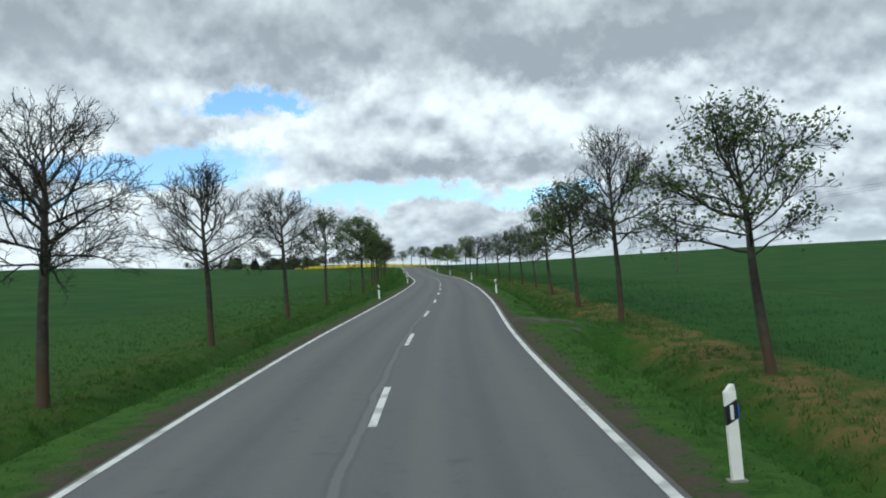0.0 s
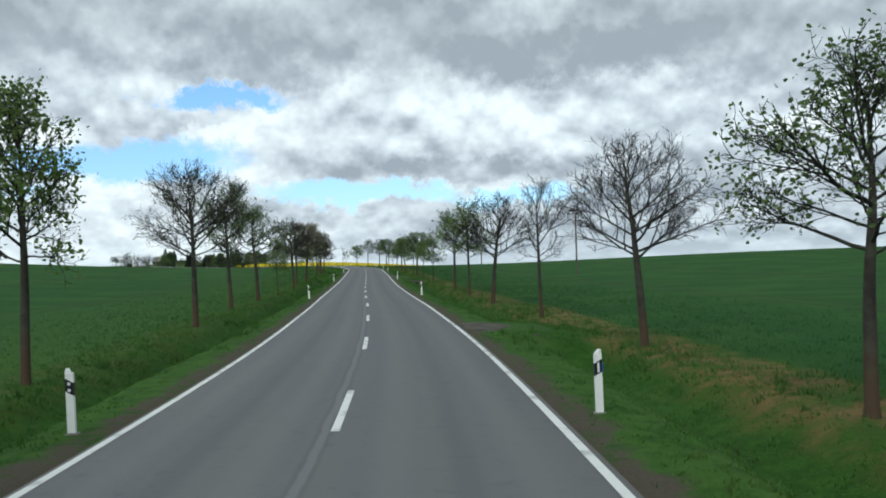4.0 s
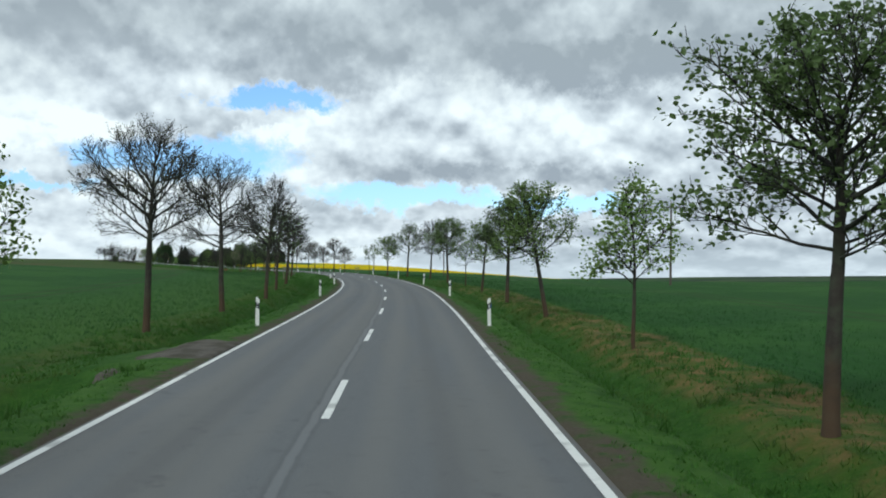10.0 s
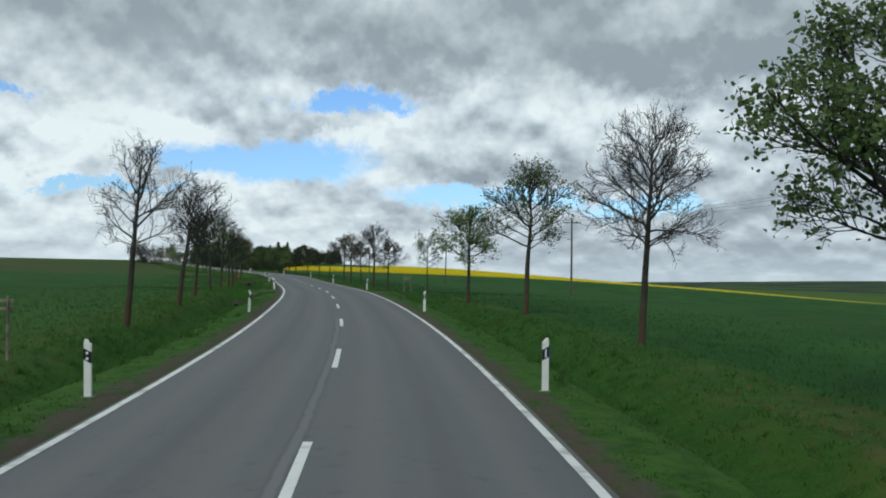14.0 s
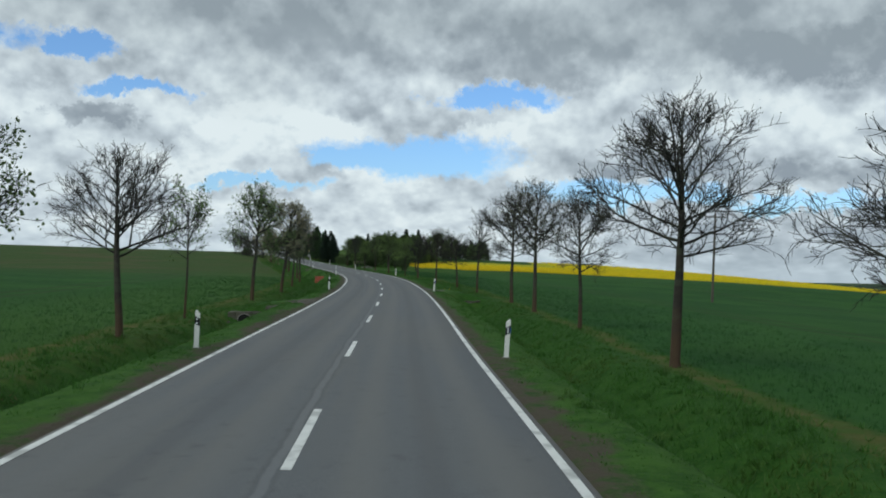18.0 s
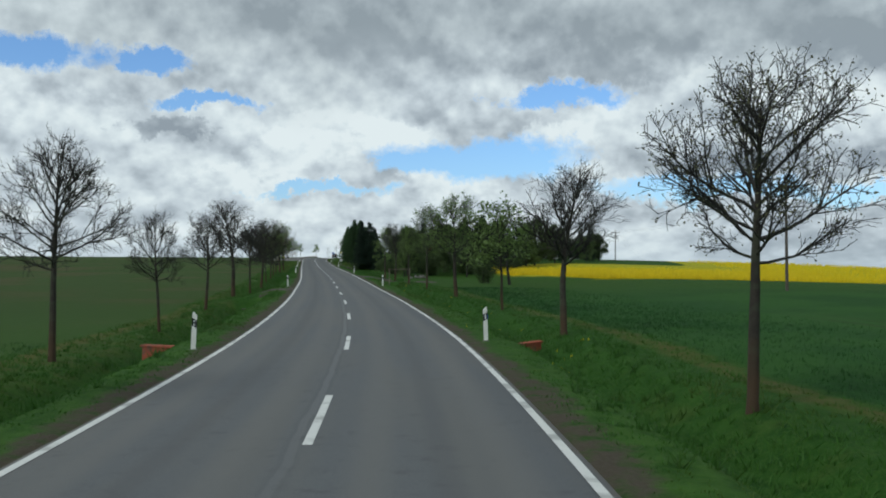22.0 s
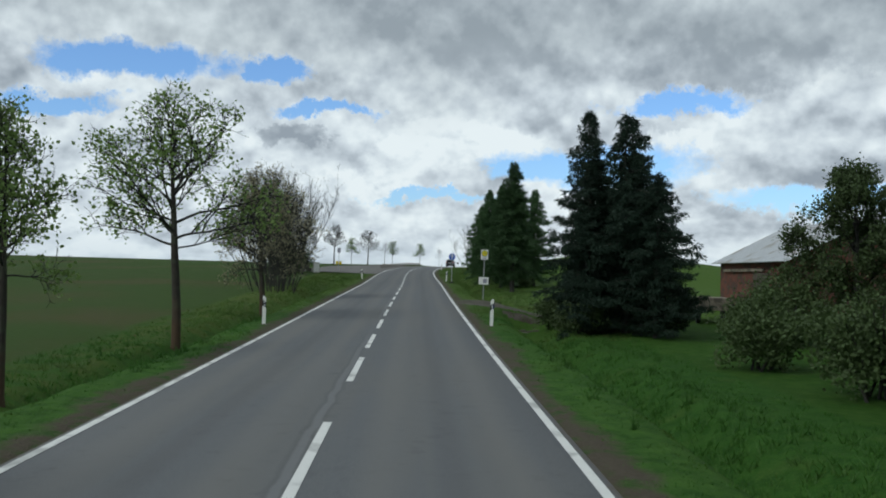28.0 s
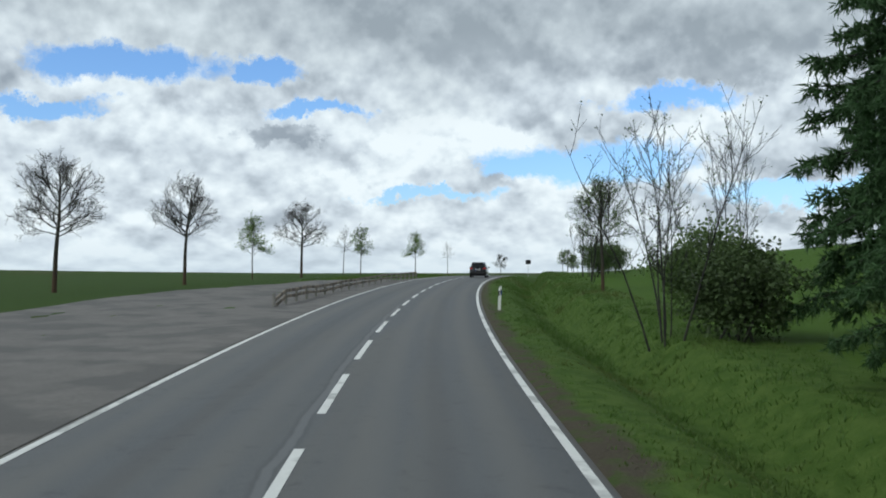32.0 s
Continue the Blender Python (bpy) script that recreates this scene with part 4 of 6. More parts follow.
KINDS = {
    "bare_a": kind_of("bare_a", 11, 3.6, 0.135, 22, 0.1, "bare roadside tree with swelling buds on a grass verge", 1, 0.045, 0.6, BUD, twigs=3),
    "bare_b": kind_of("bare_b", 12, 3.5, 0.135, 20, 0.6, "bare roadside tree with upswept branches on a grass verge", twigs=3),
    "bare_c": kind_of("bare_c", 13, 3.3, 0.14, 23, 0.2, "bare wide-crowned roadside tree beside a field", 1, 0.04, 0.4, BUD, twigs=3),
    "bare_d": kind_of("bare_d", 18, 3.4, 0.13, 16, 0.35, "bare roadside tree with an uneven open crown", 1, 0.045, 0.3, BUD, ragged=0.42),
    "bud_a": kind_of("bud_a", 21, 3.6, 0.135, 23, 0.3, "roadside tree with opening buds in a rounded crown", 2, 0.06, 0.6, BUD, dense=1.1),
    "bud_b": kind_of("bud_b", 22, 3.4, 0.125, 19, 0.35, "roadside tree with sparse fresh leaves on a grass verge", 4, 0.09, 0.5, LEAF_DARK),
    "half_a": kind_of("half_a", 31, 3.7, 0.14, 19, 0.12, "roadside tree with half-open leaves and visible branches", 4, 0.11, 0.42, LEAF_DARK, ragged=0.28),
    "half_b": kind_of("half_b", 32, 3.5, 0.135, 20, 0.3, "roadside tree with light half-grown leaves", 5, 0.11, 0.45, LEAF),
    "pale": kind_of("pale", 35, 3.6, 0.14, 24, 0.3, "roadside tree with a dense crown of pale opening leaves", 5, 0.085, 0.7, BLOSSOM),
    "leaf_a": kind_of("leaf_a", 41, 3.5, 0.14, 22, 0.15, "leafy green roadside tree with rounded crown", 5, 0.12, 0.6, LEAF_DARK, ragged=0.3),
    "leaf_b": kind_of("leaf_b", 42, 3.4, 0.13, 19, 0.25, "leafy roadside tree in fresh spring green", 5, 0.12, 0.55, LEAF, ragged=0.3),
    "young_a": kind_of("young_a", 51, 2.4, 0.06, 16, 0.75, "slim young tree with fresh green leaves", 5, 0.13, 0.7, LEAF, dense=0.9, ragged=0.3),
    "young_d": kind_of("young_d", 55, 2.8, 0.06, 12, 0.6, "slim young tree with small fresh leaves", 6, 0.1, 0.5, LEAF_DARK, dense=0.9, ragged=0.3),
    "bloom": kind_of("bloom", 54, 2.6, 0.15, 26, 0.25, "roadside tree with pale pinkish opening leaves in a dense crown", 4, 0.08, 0.8, BLOSSOM, dense=1.2),
    "young_b": kind_of("young_b", 52, 2.6, 0.045, 9, 0.5, "thin bare sapling on the verge", dense=0.7),
    "young_c": kind_of("young_c", 53, 2.4, 0.075, 9, 0.05, "young spreading tree with thin bare branches", 1, 0.06, 0.4, LEAF_DARK, dense=0.8, ragged=0.4),
}
rr = random.Random(7)
used = set()


def plant(kind, s0, lat, scale=1.0, turn=None, sink=0.0, wide=None, lean=0.0):
    m = (Matrix.Translation(spot(s0, lat, -sink)) @ pose(0, 0, 0, rr.uniform(-1.5, 1.5), lean + rr.uniform(-1.0, 1.0), heading(s0)) @ pose(0, 0, 0, 0, 0, rr.uniform(0, 360) if turn is None else turn)
         @ Matrix.Diagonal((wide or scale, wide or scale, scale, 1)))
    if kind in used:
        ob = copy_thing(KINDS[kind], m)
    else:
        used.add(kind)
        ob = KINDS[kind]
    ob.matrix_basis = m
    return ob


def avenue(side, text):
    """Plants a stretch of the row: kind, station, offset, height, half width and lean of each tree."""
    for item in text.split(","):
        kind, *v = item.split()
        s0, lat, h, w, lean = (float(x) for x in v + ["0"] * (5 - len(v)))
        plant(kind, s0, side * lat, 0.94 * h / SIZES[kind][0], wide=(0.92 if kind.startswith("young") else 1.05) * w / SIZES[kind][1], lean=lean)


avenue(-1, "bare_a 21.5 8.7 8 3.1, bare_c 35.8 8.6 8.1 2.7, bare_a 53 8.9 8.4 2.9, half_a 69.3 8.9 8 2.4, young_b 82.7 8.4 5.1 0.8, leaf_a 103 9 9.4 3.1, leaf_b 123 9.2 8.7 2.5")
avenue(-1, "bud_a 146 9.1 9.4 3.2, half_a 163.8 9.8 9.7 2.9, half_a 177 9.4 8.9 3.2, young_a 190.5 9 6.3 1.05, bud_a 204.2 8.5 9 2.8, bare_a 222.2 9.6 9.1 2.5, pale 235.4 9.2 9.8 3.4")
avenue(-1, "young_a 253.4 10.1 6.4 1.2, bud_a 265.8 9.2 9.1 2.9, bare_a 279.4 8.9 9.1 3, bare_b 295.1 8.6 9.6 2.5, half_a 311.5 9.3 8 2.7, bare_b 326.9 9.1 8 2.7")
avenue(-1, "bare_d 355.7 8.3 7.8 2.5 5, bare_d 368.9 8.4 7.3 2.7 6, bare_b 384.1 9.4 7.6 2, bud_b 396 9.3 6.8 1.8, bare_c 411 9.2 8 2.3, half_a 431.6 9 7.6 2.4, bare_b 445.3 8.9 7.7 2.4")
avenue(-1, "young_d 455.2 9 6.7 1.2, bud_b 474.9 9 8.6 2.3 2, pale 486.7 8.3 8.3 2.6, half_a 502.6 8.7 6.2 2, bud_a 518.8 8.6 8.4 2.4, bare_c 534 9.1 7.5 2.2")
avenue(-1, "bare_c 546.6 8.4 5.8 1.4, bare_b 564.1 8.7 6.7 1.7, bare_b 581.6 8.6 8.8 3, bare_a 592.9 8 6.7 2.1, bud_a 608.6 7.8 8.5 3 4, young_c 625.6 7.9 4.5 2, bud_a 641.8 7.9 7.2 2.2")
avenue(-1, "bud_b 658.7 8 7 1.7, leaf_b 672.8 8 7.2 2, half_b 685.8 7.6 10.2 3.3")
avenue(1, "half_a 5.5 9.3 7.5 2.5, half_a 21.7 9.1 7.2 2.6 -8, bare_a 39.6 8.7 9.3 2.6, leaf_a 53.2 8.6 8 2.5 -4, half_a 68 8.7 7.1 2.4 -9, bare_b 81.7 8.9 5.8 1.5 -2, bare_c 99.5 9.3 7.3 2.3, half_a 113 9 6.8 2.4")
avenue(1, "bare_b 126 8.9 7.4 2.3, bare_d 141 8.5 7.3 2, bare_b 155.8 8.3 7.8 2.6, half_b 171.8 8.7 8.4 2.1, half_a 187.5 9.1 8.4 2.7 -2, young_a 216.5 9 6.4 1.35, young_a 231 8.6 6.2 1.1")
avenue(1, "leaf_a 245.4 8.5 7.7 2.7, young_a 259.7 8.7 6 1.3, leaf_b 274.7 8.2 7.2 2.2 -9, leaf_a 289.6 8.2 7.4 2.5, half_b 303.5 8.3 6.3 2.1, young_c 318.7 9.1 5 1.8, leaf_a 334.1 9.7 8.1 2.7")
avenue(1, "bare_a 349.4 10.2 8.6 2.6, half_a 367.1 10.2 8.8 2.9, leaf_b 380.9 9.5 7.1 2.5, young_d 393.8 8.7 5.6 1.2, bare_c 425.3 9.7 6.9 2.2, bare_c 440.4 10 9.3 3.2, bare_a 455.1 9.9 7.2 2")
avenue(1, "bud_a 469.3 9.9 9.2 2.8, bare_a 480.4 10 8.9 2.9, bare_d 496.2 9.2 7.9 2.1, bare_c 507.8 8.7 6.3 2.4, bud_a 522.8 8.2 7.5 2.3, bare_b 539 8.2 7 2.3, young_a 555.2 8.9 6.5 1.5")
avenue(1, "half_b 570.5 8.6 8 2.8, bud_b 584.8 8.2 8 1.7, leaf_b 600.1 8.2 6.4 1.8, bare_b 618.5 8.6 8 2.2, leaf_b 633.2 8.7 7.7 2.2")

# ---- delineator posts ----


def slab(name, w, d, h, parent, material, bevel=0.01, at=(0, 0, 0), label=""):
    bm = bmesh.new()
    box(bm, at[0], at[1], at[2] + h / 2, w, d, h, bevel)
    return part(name, bm, material, parent, label)


def delineator(right):
    """White guide post with slanted cap, black band and reflectors; its front looks to -y."""
    ob = new("delineator_post")
    bm = bmesh.new()
    half, deep = 0.06, 0.045
    prof = [(-half, -deep), (half, -deep), (half, deep * 0.4), (half * 0.3, deep), (-half * 0.3, deep), (-half, deep * 0.4)]
    rings = []
    for z, slope in ((-0.25, 0), (0.62, 0), (0.80, 0), (0.93, 0)):
        rings.append([bm.verts.new((x, y, z + 0)) for x, y in prof])
    rings.append([bm.verts.new((x * 0.85, y * 0.8, 0.97 + 0.035 * (1 if (x > 0) == right else -1))) for x, y in prof])
    for a, b in zip(rings, rings[1:]):
        for k in range(6):
            bm.faces.new((a[k], a[(k + 1) % 6], b[(k + 1) % 6], b[k]))
    bm.faces.new(rings[-1])
    bm.faces.new(rings[0][::-1])
    part("body", bm, POST_WHITE, ob)
    bm = bmesh.new()
    tilt = 0.05 if right else -0.05
    ring = []
    for z0, z1 in ((0.62, 0.82),):
        for zz in (z0, z1):
            ring.append([bm.verts.new((x * 1.04, y * 1.05, zz + (tilt if x > 0 else -tilt) * 0.7)) for x, y in prof])
    for k in range(6):
        bm.faces.new((ring[0][k], ring[0][(k + 1) % 6], ring[1][(k + 1) % 6], ring[1][k]))
    part("band", bm, POST_BLACK, ob)
    if right:
        bm = bmesh.new()
        box(bm, 0.0, -deep * 1.05 - 0.004, 0.72, 0.036, 0.008, 0.15, 0.003)
        part("reflector", bm, REFLECTOR, ob)
        bm = bmesh.new()
        box(bm, half * 1.04 + 0.008, -0.01, 0.72, 0.016, 0.07, 0.15, 0.006)
        part("wildlife_reflector", bm, BLUE, ob, "blue plastic reflector")
    else:
        for zz in (0.67, 0.77):
            bm = bmesh.new()
            tube(bm, (0, -deep * 1.05, zz), (0, -deep * 1.05 - 0.009, zz), 0.026, n=12)
            part("reflector", bm, REFLECTOR, ob)
    slab("foot", 0.2, 0.18, 0.06, ob, CONCRETE, 0.02, (0, 0, -0.04))
    return tagged(ob, "white delineator post with black band beside the road", "road post", "delineator posts")


POSTS_R = (9.2, 61.2, 112, 162.5, 213, 261.8, 286.5, 311.2, 336.6, 362.3, 399, 435.7, 482, 531.8, 582.9, 631, 685.2, 737.6, 788.4)
POSTS_L = (9.2, 61.2, 112, 162.5, 211.8, 261.4, 285.5, 310.6, 335.8, 360.7, 397.5, 436.4, 480.9, 529.8, 582.2, 632.6, 684, 738.2)
for side, posts in ((1, POSTS_R), (-1, POSTS_L)):
    proto = delineator(side > 0)
    for n, s0 in enumerate(posts):
        m = Matrix.Translation(spot(s0, side * 4.07)) @ pose(0, 0, 0, rr.uniform(-1.5, 1.5), rr.uniform(-2.5, 2.5), heading(s0) + rr.uniform(-5, 5))
        ob = copy_thing(proto, m) if n else proto
        ob.matrix_basis = m

# ---- power line ----
POLES = ((35, 40), (127, 35), (222, 30), (325, 33.5), (420, 31), (500, 34), (576, 38), (728, 76), (872, 128))


def power_pole():
    ob = new("power_pole")
    bm = bmesh.new()
    tube(bm, (0, 0, -0.5), (0, 0, 9.2), 0.14, 0.095, 12)
    part("pole", bm, POLE_WOOD, ob)
    bm = bmesh.new()
    box(bm, 0, 0, 8.75, 2.3, 0.1, 0.12, 0.015)
    part("crossarm", bm, POLE_WOOD, ob)
    for x in (-1.05, 0.0, 1.05):
        bm = bmesh.new()
        z = 8.81 if x else 9.2
        tube(bm, (x, 0, z), (x, 0, z + 0.12), 0.018, n=8)
        tube(bm, (x, 0, z + 0.1), (x, 0, z + 0.17), 0.055, 0.045, 10)
        tube(bm, (x, 0, z + 0.17), (x, 0, z + 0.26), 0.05, 0.025, 10)
        part("insulator", bm, CERAMIC, ob)
    for sx in (-1, 1):
        bm = bmesh.new()
        tube(bm, (sx * 0.75, 0, 8.7), (sx * 0.09, 0, 8.1), 0.022, n=6)
        part("brace", bm, STEEL, ob)
    return tagged(ob, "dark wooden power pole with crossarm standing in the field", "power pole", "power poles")


pole0, ends = power_pole(), []
for n, (s0, lat) in enumerate(POLES):
    m = Matrix.Translation(spot(s0, lat)) @ pose(0, 0, 0, 0.6 * (n % 3 - 1), 0.8 * (n % 2), heading(s0))
    ob = copy_thing(pole0, m) if n else pole0
    ob.matrix_basis = m
    ends.append([m @ Vector((x, 0, z)) for x, z in ((-1.05, 9.05), (0, 9.44), (1.05, 9.05))])
for n in range(len(ends) - 1):
    line = tagged(new("power_line"), "thin dark overhead wires between wooden poles", "wire", "power lines")
    for k in range(3):
        a, b = ends[n][k], ends[n + 1][k]
        pts = [a.lerp(b, f / 10) - Vector((0, 0, 5.2 * (f / 10) * (1 - f / 10))) for f in range(11)]
        part("wire", tube_mesh("wire", [(pts, [0.008] * 11, 3)]), WIRE, line)

# ---- field entrances and culverts ----
for s0, side, half in ACCESS:
    far = 5.9 if s0 not in (614, 702) else 13.0
    lats = np.linspace(3.5, far, 18) * side
    S = np.linspace(s0 - half - 0.6, s0 + half + 0.6, 24)
    if side < 0:
        lats = lats[::-1]

    def apron_z(s, l, s0=s0, half=half):
        edge = np.maximum(np.abs(s - s0) / (half + 0.6), 0)
        return ground_z(s, l) + 0.03 - 0.1 * smooth((edge + np.maximum(np.abs(l) - 4.3, 0) * 0.4 * (s0 < 600) - 0.5 + 0.4 * wave(l * 2.0, s * 1.7, 4)) / 0.3)

    ap = part("gravel_apron", grid_mesh("gravel_apron", S, lats, apron_z), GRAVEL)
    tagged(ap, "grey-brown gravel field entrance across the ditch", "gravel", "gravel aprons", kind="structure")


def culvert(s0, side, wall_mat, label, seed, w=1.7, h=0.75):
    """Headwall of a pipe under a field entrance: coping, stones and a capped pipe with a disc of painted shade, facing
    along the road.
    """
    r = random.Random(seed)
    ob = new("culvert")
    if wall_mat is RED:
        slab("headwall", w, 0.24, h + 0.5, ob, RED, 0.015, (0, 0, -0.5))
        slab("coping", w + 0.1, 0.32, 0.07, ob, RED, 0.012, (0, 0, h))
    else:
        slab("headwall", w, 0.2, h + 0.3, ob, STONE, 0.02, (0, 0.1, -0.4))
        for row in range(3):
            x = -w / 2
            while x < w / 2 - 0.1:
                lw = r.uniform(0.2, 0.42)
                slab("stone", lw - 0.02, 0.26 + r.uniform(0, 0.08), 0.22, ob, STONE, 0.03, (x + lw / 2, r.uniform(-0.02, 0.03), row * 0.235 - 0.05))
                x += lw
        for k in range(4):
            bm = bmesh.new()
            box(bm, 0, 0, 0, r.uniform(0.35, 0.55), r.uniform(0.28, 0.42), r.uniform(0.07, 0.13), 0.025, pose((k - 1.5) * 0.42 + r.uniform(-0.06, 0.06), r.uniform(-0.08, 0.1), 0.66 + r.uniform(-0.06, 0.03), r.uniform(-9, 9), r.uniform(-10, 10), r.uniform(-18, 18)))
            part("coping_stone", bm, STONE, ob)
        for k in range(5):
            bm = bmesh.new()
            box(bm, 0, 0, 0, r.uniform(0.14, 0.3), r.uniform(0.12, 0.26), r.uniform(0.1, 0.2), 0.03, pose(r.uniform(-0.9, 0.9), r.uniform(-0.9, -0.3), r.uniform(-0.1, 0.05), r.uniform(-25, 25), r.uniform(-25, 25), r.uniform(0, 90)))
            part("fallen_stone", bm, STONE, ob)
    if wall_mat is not RED:
        pipe_of(ob)
    base = spot(s0, side * 6.9) if wall_mat is STONE else spot(s0, 6.5, -0.28) if side > 0 else spot(s0, -6.0, 0.05)
    ob.matrix_basis = Matrix.Translation(base - Vector((0, 0, 0.3 if wall_mat is STONE else 0))) @ pose(0, 0, 0, 0, r.uniform(-3, 3), heading(s0) + (r.uniform(-8, 8) if wall_mat is STONE else 28 * side)) @ Matrix.Diagonal((1.05, 0.9, 0.85, 1) if wall_mat is STONE else (1, 1, 1, 1))
    return tagged(ob, label, "culvert", "culverts")


def pipe_of(ob):
    bm = bmesh.new()
    tube(bm, (0, -0.2, 0.2), (0, 0.3, 0.2), 0.36, n=18)
    part("pipe", bm, CONCRETE, ob)
    # the pipe is closed: a flat dark disc paints its shaded inside
    bm = bmesh.new()
    tube(bm, (0, -0.206, 0.2), (0, -0.19, 0.2), 0.31, n=18)
    part("mouth_shade", bm, PIPE_SHADE, ob, "flat dark disc painted as the shade inside the pipe")


STONY = "crumbling rough stone culvert headwall in the grassy ditch"
for n, (s0, side) in enumerate(((219, 1), (250.2, -1), (389.6, -1), (386.6, 1), (459.6, -1), (482.4, 1), (572.3, -1), (609.5, 1), (698, 1))):
    culvert(s0, side, STONE, STONY, n)
for s0, side in ((537.9, 1), (534.8, -1)):
    culvert(s0, side, RED, "weathered red brick culvert headwall in the grassy ditch", 30 + side, 1.3, 0.5)

# ---- saplings on stakes ----
for s0, lat in ((344.8, -9.2), (411, 9.7)):
    st = new("tree_stake")
    for x in (-0.35, 0.35):
        bm = bmesh.new()
        tube(bm, (x, 0, -0.3), (x * 0.95, 0, 1.75), 0.04, 0.037, 8)
        part("stake", bm, OLD_WOOD, st)
    for z in (1.62, 1.4):
        bm = bmesh.new()
        box(bm, 0, 0.03, z, 0.95, 0.03, 0.09, 0.006)
        part("crossbar", bm, OLD_WOOD, st)
    st.matrix_basis = Matrix.Translation(spot(s0, lat)) @ pose(0, 0, 0, 0, 0, heading(s0))
    tagged(st, "pale wooden stake frame round a missing tree", "stake", "tree stakes")

# ---- conifers, shrubs and garden trees near the end of the drive ----


def conifer(seed, height, radius, bare, needles, label, droop=0.28, open_=1.0, spray=0.22, category="conifer"):
    """A trunk with whorls of drooping boughs, each bough its own part with sprays of needles."""
    r = random.Random(seed)
    ob = new("conifer")
    pts = [Vector((r.gauss(0, 0.015) * k, r.gauss(0, 0.015) * k, -0.3 + (height + 0.3) * k / 10)) for k in range(11)]
    part("trunk", tube_mesh("trunk", [(pts, [0.02 * height * (1 - k / 10.3) for k in range(11)], 8)]), BARK, ob)
    sprays = []
    count = int(height * 11 / open_)
    turn = r.uniform(0, 6.28)
    for i in range(count):
        rel = ((i + r.random()) / count) ** 0.9
        z = bare + (height * 0.985 - bare) * rel
        reach = radius * ((1 - rel) ** 0.8 * (0.75 + 0.25 * min(1, rel * 6)) + 0.05)
        turn += 2.4 + r.uniform(-0.6, 0.6)
        L = reach * r.uniform(0.5, 1.15) * (1 + 0.18 * math.sin(turn * 2 + seed))
        out = Vector((math.cos(turn), math.sin(turn), 0))
        fall = droop * r.uniform(0.4, 1.5)
        rise = r.uniform(0.05, 0.3)
        sway = Vector((-out.y, out.x, 0)) * r.gauss(0, 0.12)
        bough = []
        for j in range(6):
            f = j / 5
            bough.append(Vector((0, 0, z)) + (out + sway * f) * L * f + Vector((0, 0, L * (rise * f - fall * f * f * 1.4 + 0.18 * f**4) + r.gauss(0, 0.03))))
        part("bough", tube_mesh("bough", [(bough, [0.010 + 0.012 * L * (1 - j / 5) for j in range(6)], 4)]), BARK, ob)
        n = max(6, int(L * 12))
        side = Vector((-out.y, out.x, 0))
        for j in range(n):
            f = 0.12 + 0.88 * (j + r.random()) / n
            k0 = min(int(f * 5), 4)
            p = bough[k0].lerp(bough[k0 + 1], f * 5 - k0)
            w = L * 0.30 * (1.2 - f) + 0.12
            for q in range(4):
                e = p + side * r.uniform(-1, 1) * w + out * r.uniform(-0.05, 0.28) - Vector((0, 0, r.uniform(-0.06, 0.34)))
                sprays.append((p.lerp(e, r.uniform(0, 0.6)), e))
    rn = np.random.RandomState(seed)
    A = np.array([tuple(a) for a, _ in sprays])
    B = np.array([tuple(b) for _, b in sprays])
    A, B = np.repeat(A, 7, 0), np.repeat(B, 7, 0)
    n = len(A)
    f = rn.uniform(0.1, 1.05, (n, 1))
    p = A + (B - A) * f
    d = (B - A) / (np.linalg.norm(B - A, axis=1, keepdims=True) + 1e-6) * 0.8 + rn.normal(0, 0.6, (n, 3)) - [0, 0, 0.25]
    d /= np.linalg.norm(d, axis=1, keepdims=True)
    w = np.cross(d, rn.normal(0, 1, (n, 3)))
    w /= np.linalg.norm(w, axis=1, keepdims=True)
    ln, wid = spray * rn.uniform(0.5, 1.2, (n, 1)), spray * rn.uniform(0.06, 0.13, (n, 1))
    V = np.stack([p - w * wid, p + w * wid, p + d * ln], 1).reshape(-1, 3)
    me = bpy.data.meshes.new("needles")
    me.from_pydata(V.tolist(), [], np.arange(3 * n).reshape(-1, 3).tolist())
    tagged(part("needle_spray", me, needles, ob), kind="stuff")
    return tagged(ob, label, category, "conifers by the road")


def place(ob, s0, lat, scale=1.0, turn=0.0, sink=0.0, squash=1.0):
    ob.matrix_basis = Matrix.Translation(spot(s0, lat, -sink)) @ pose(0, 0, 0, 0, 0, turn) @ Matrix.Diagonal((scale, scale, scale * squash, 1))
    return ob


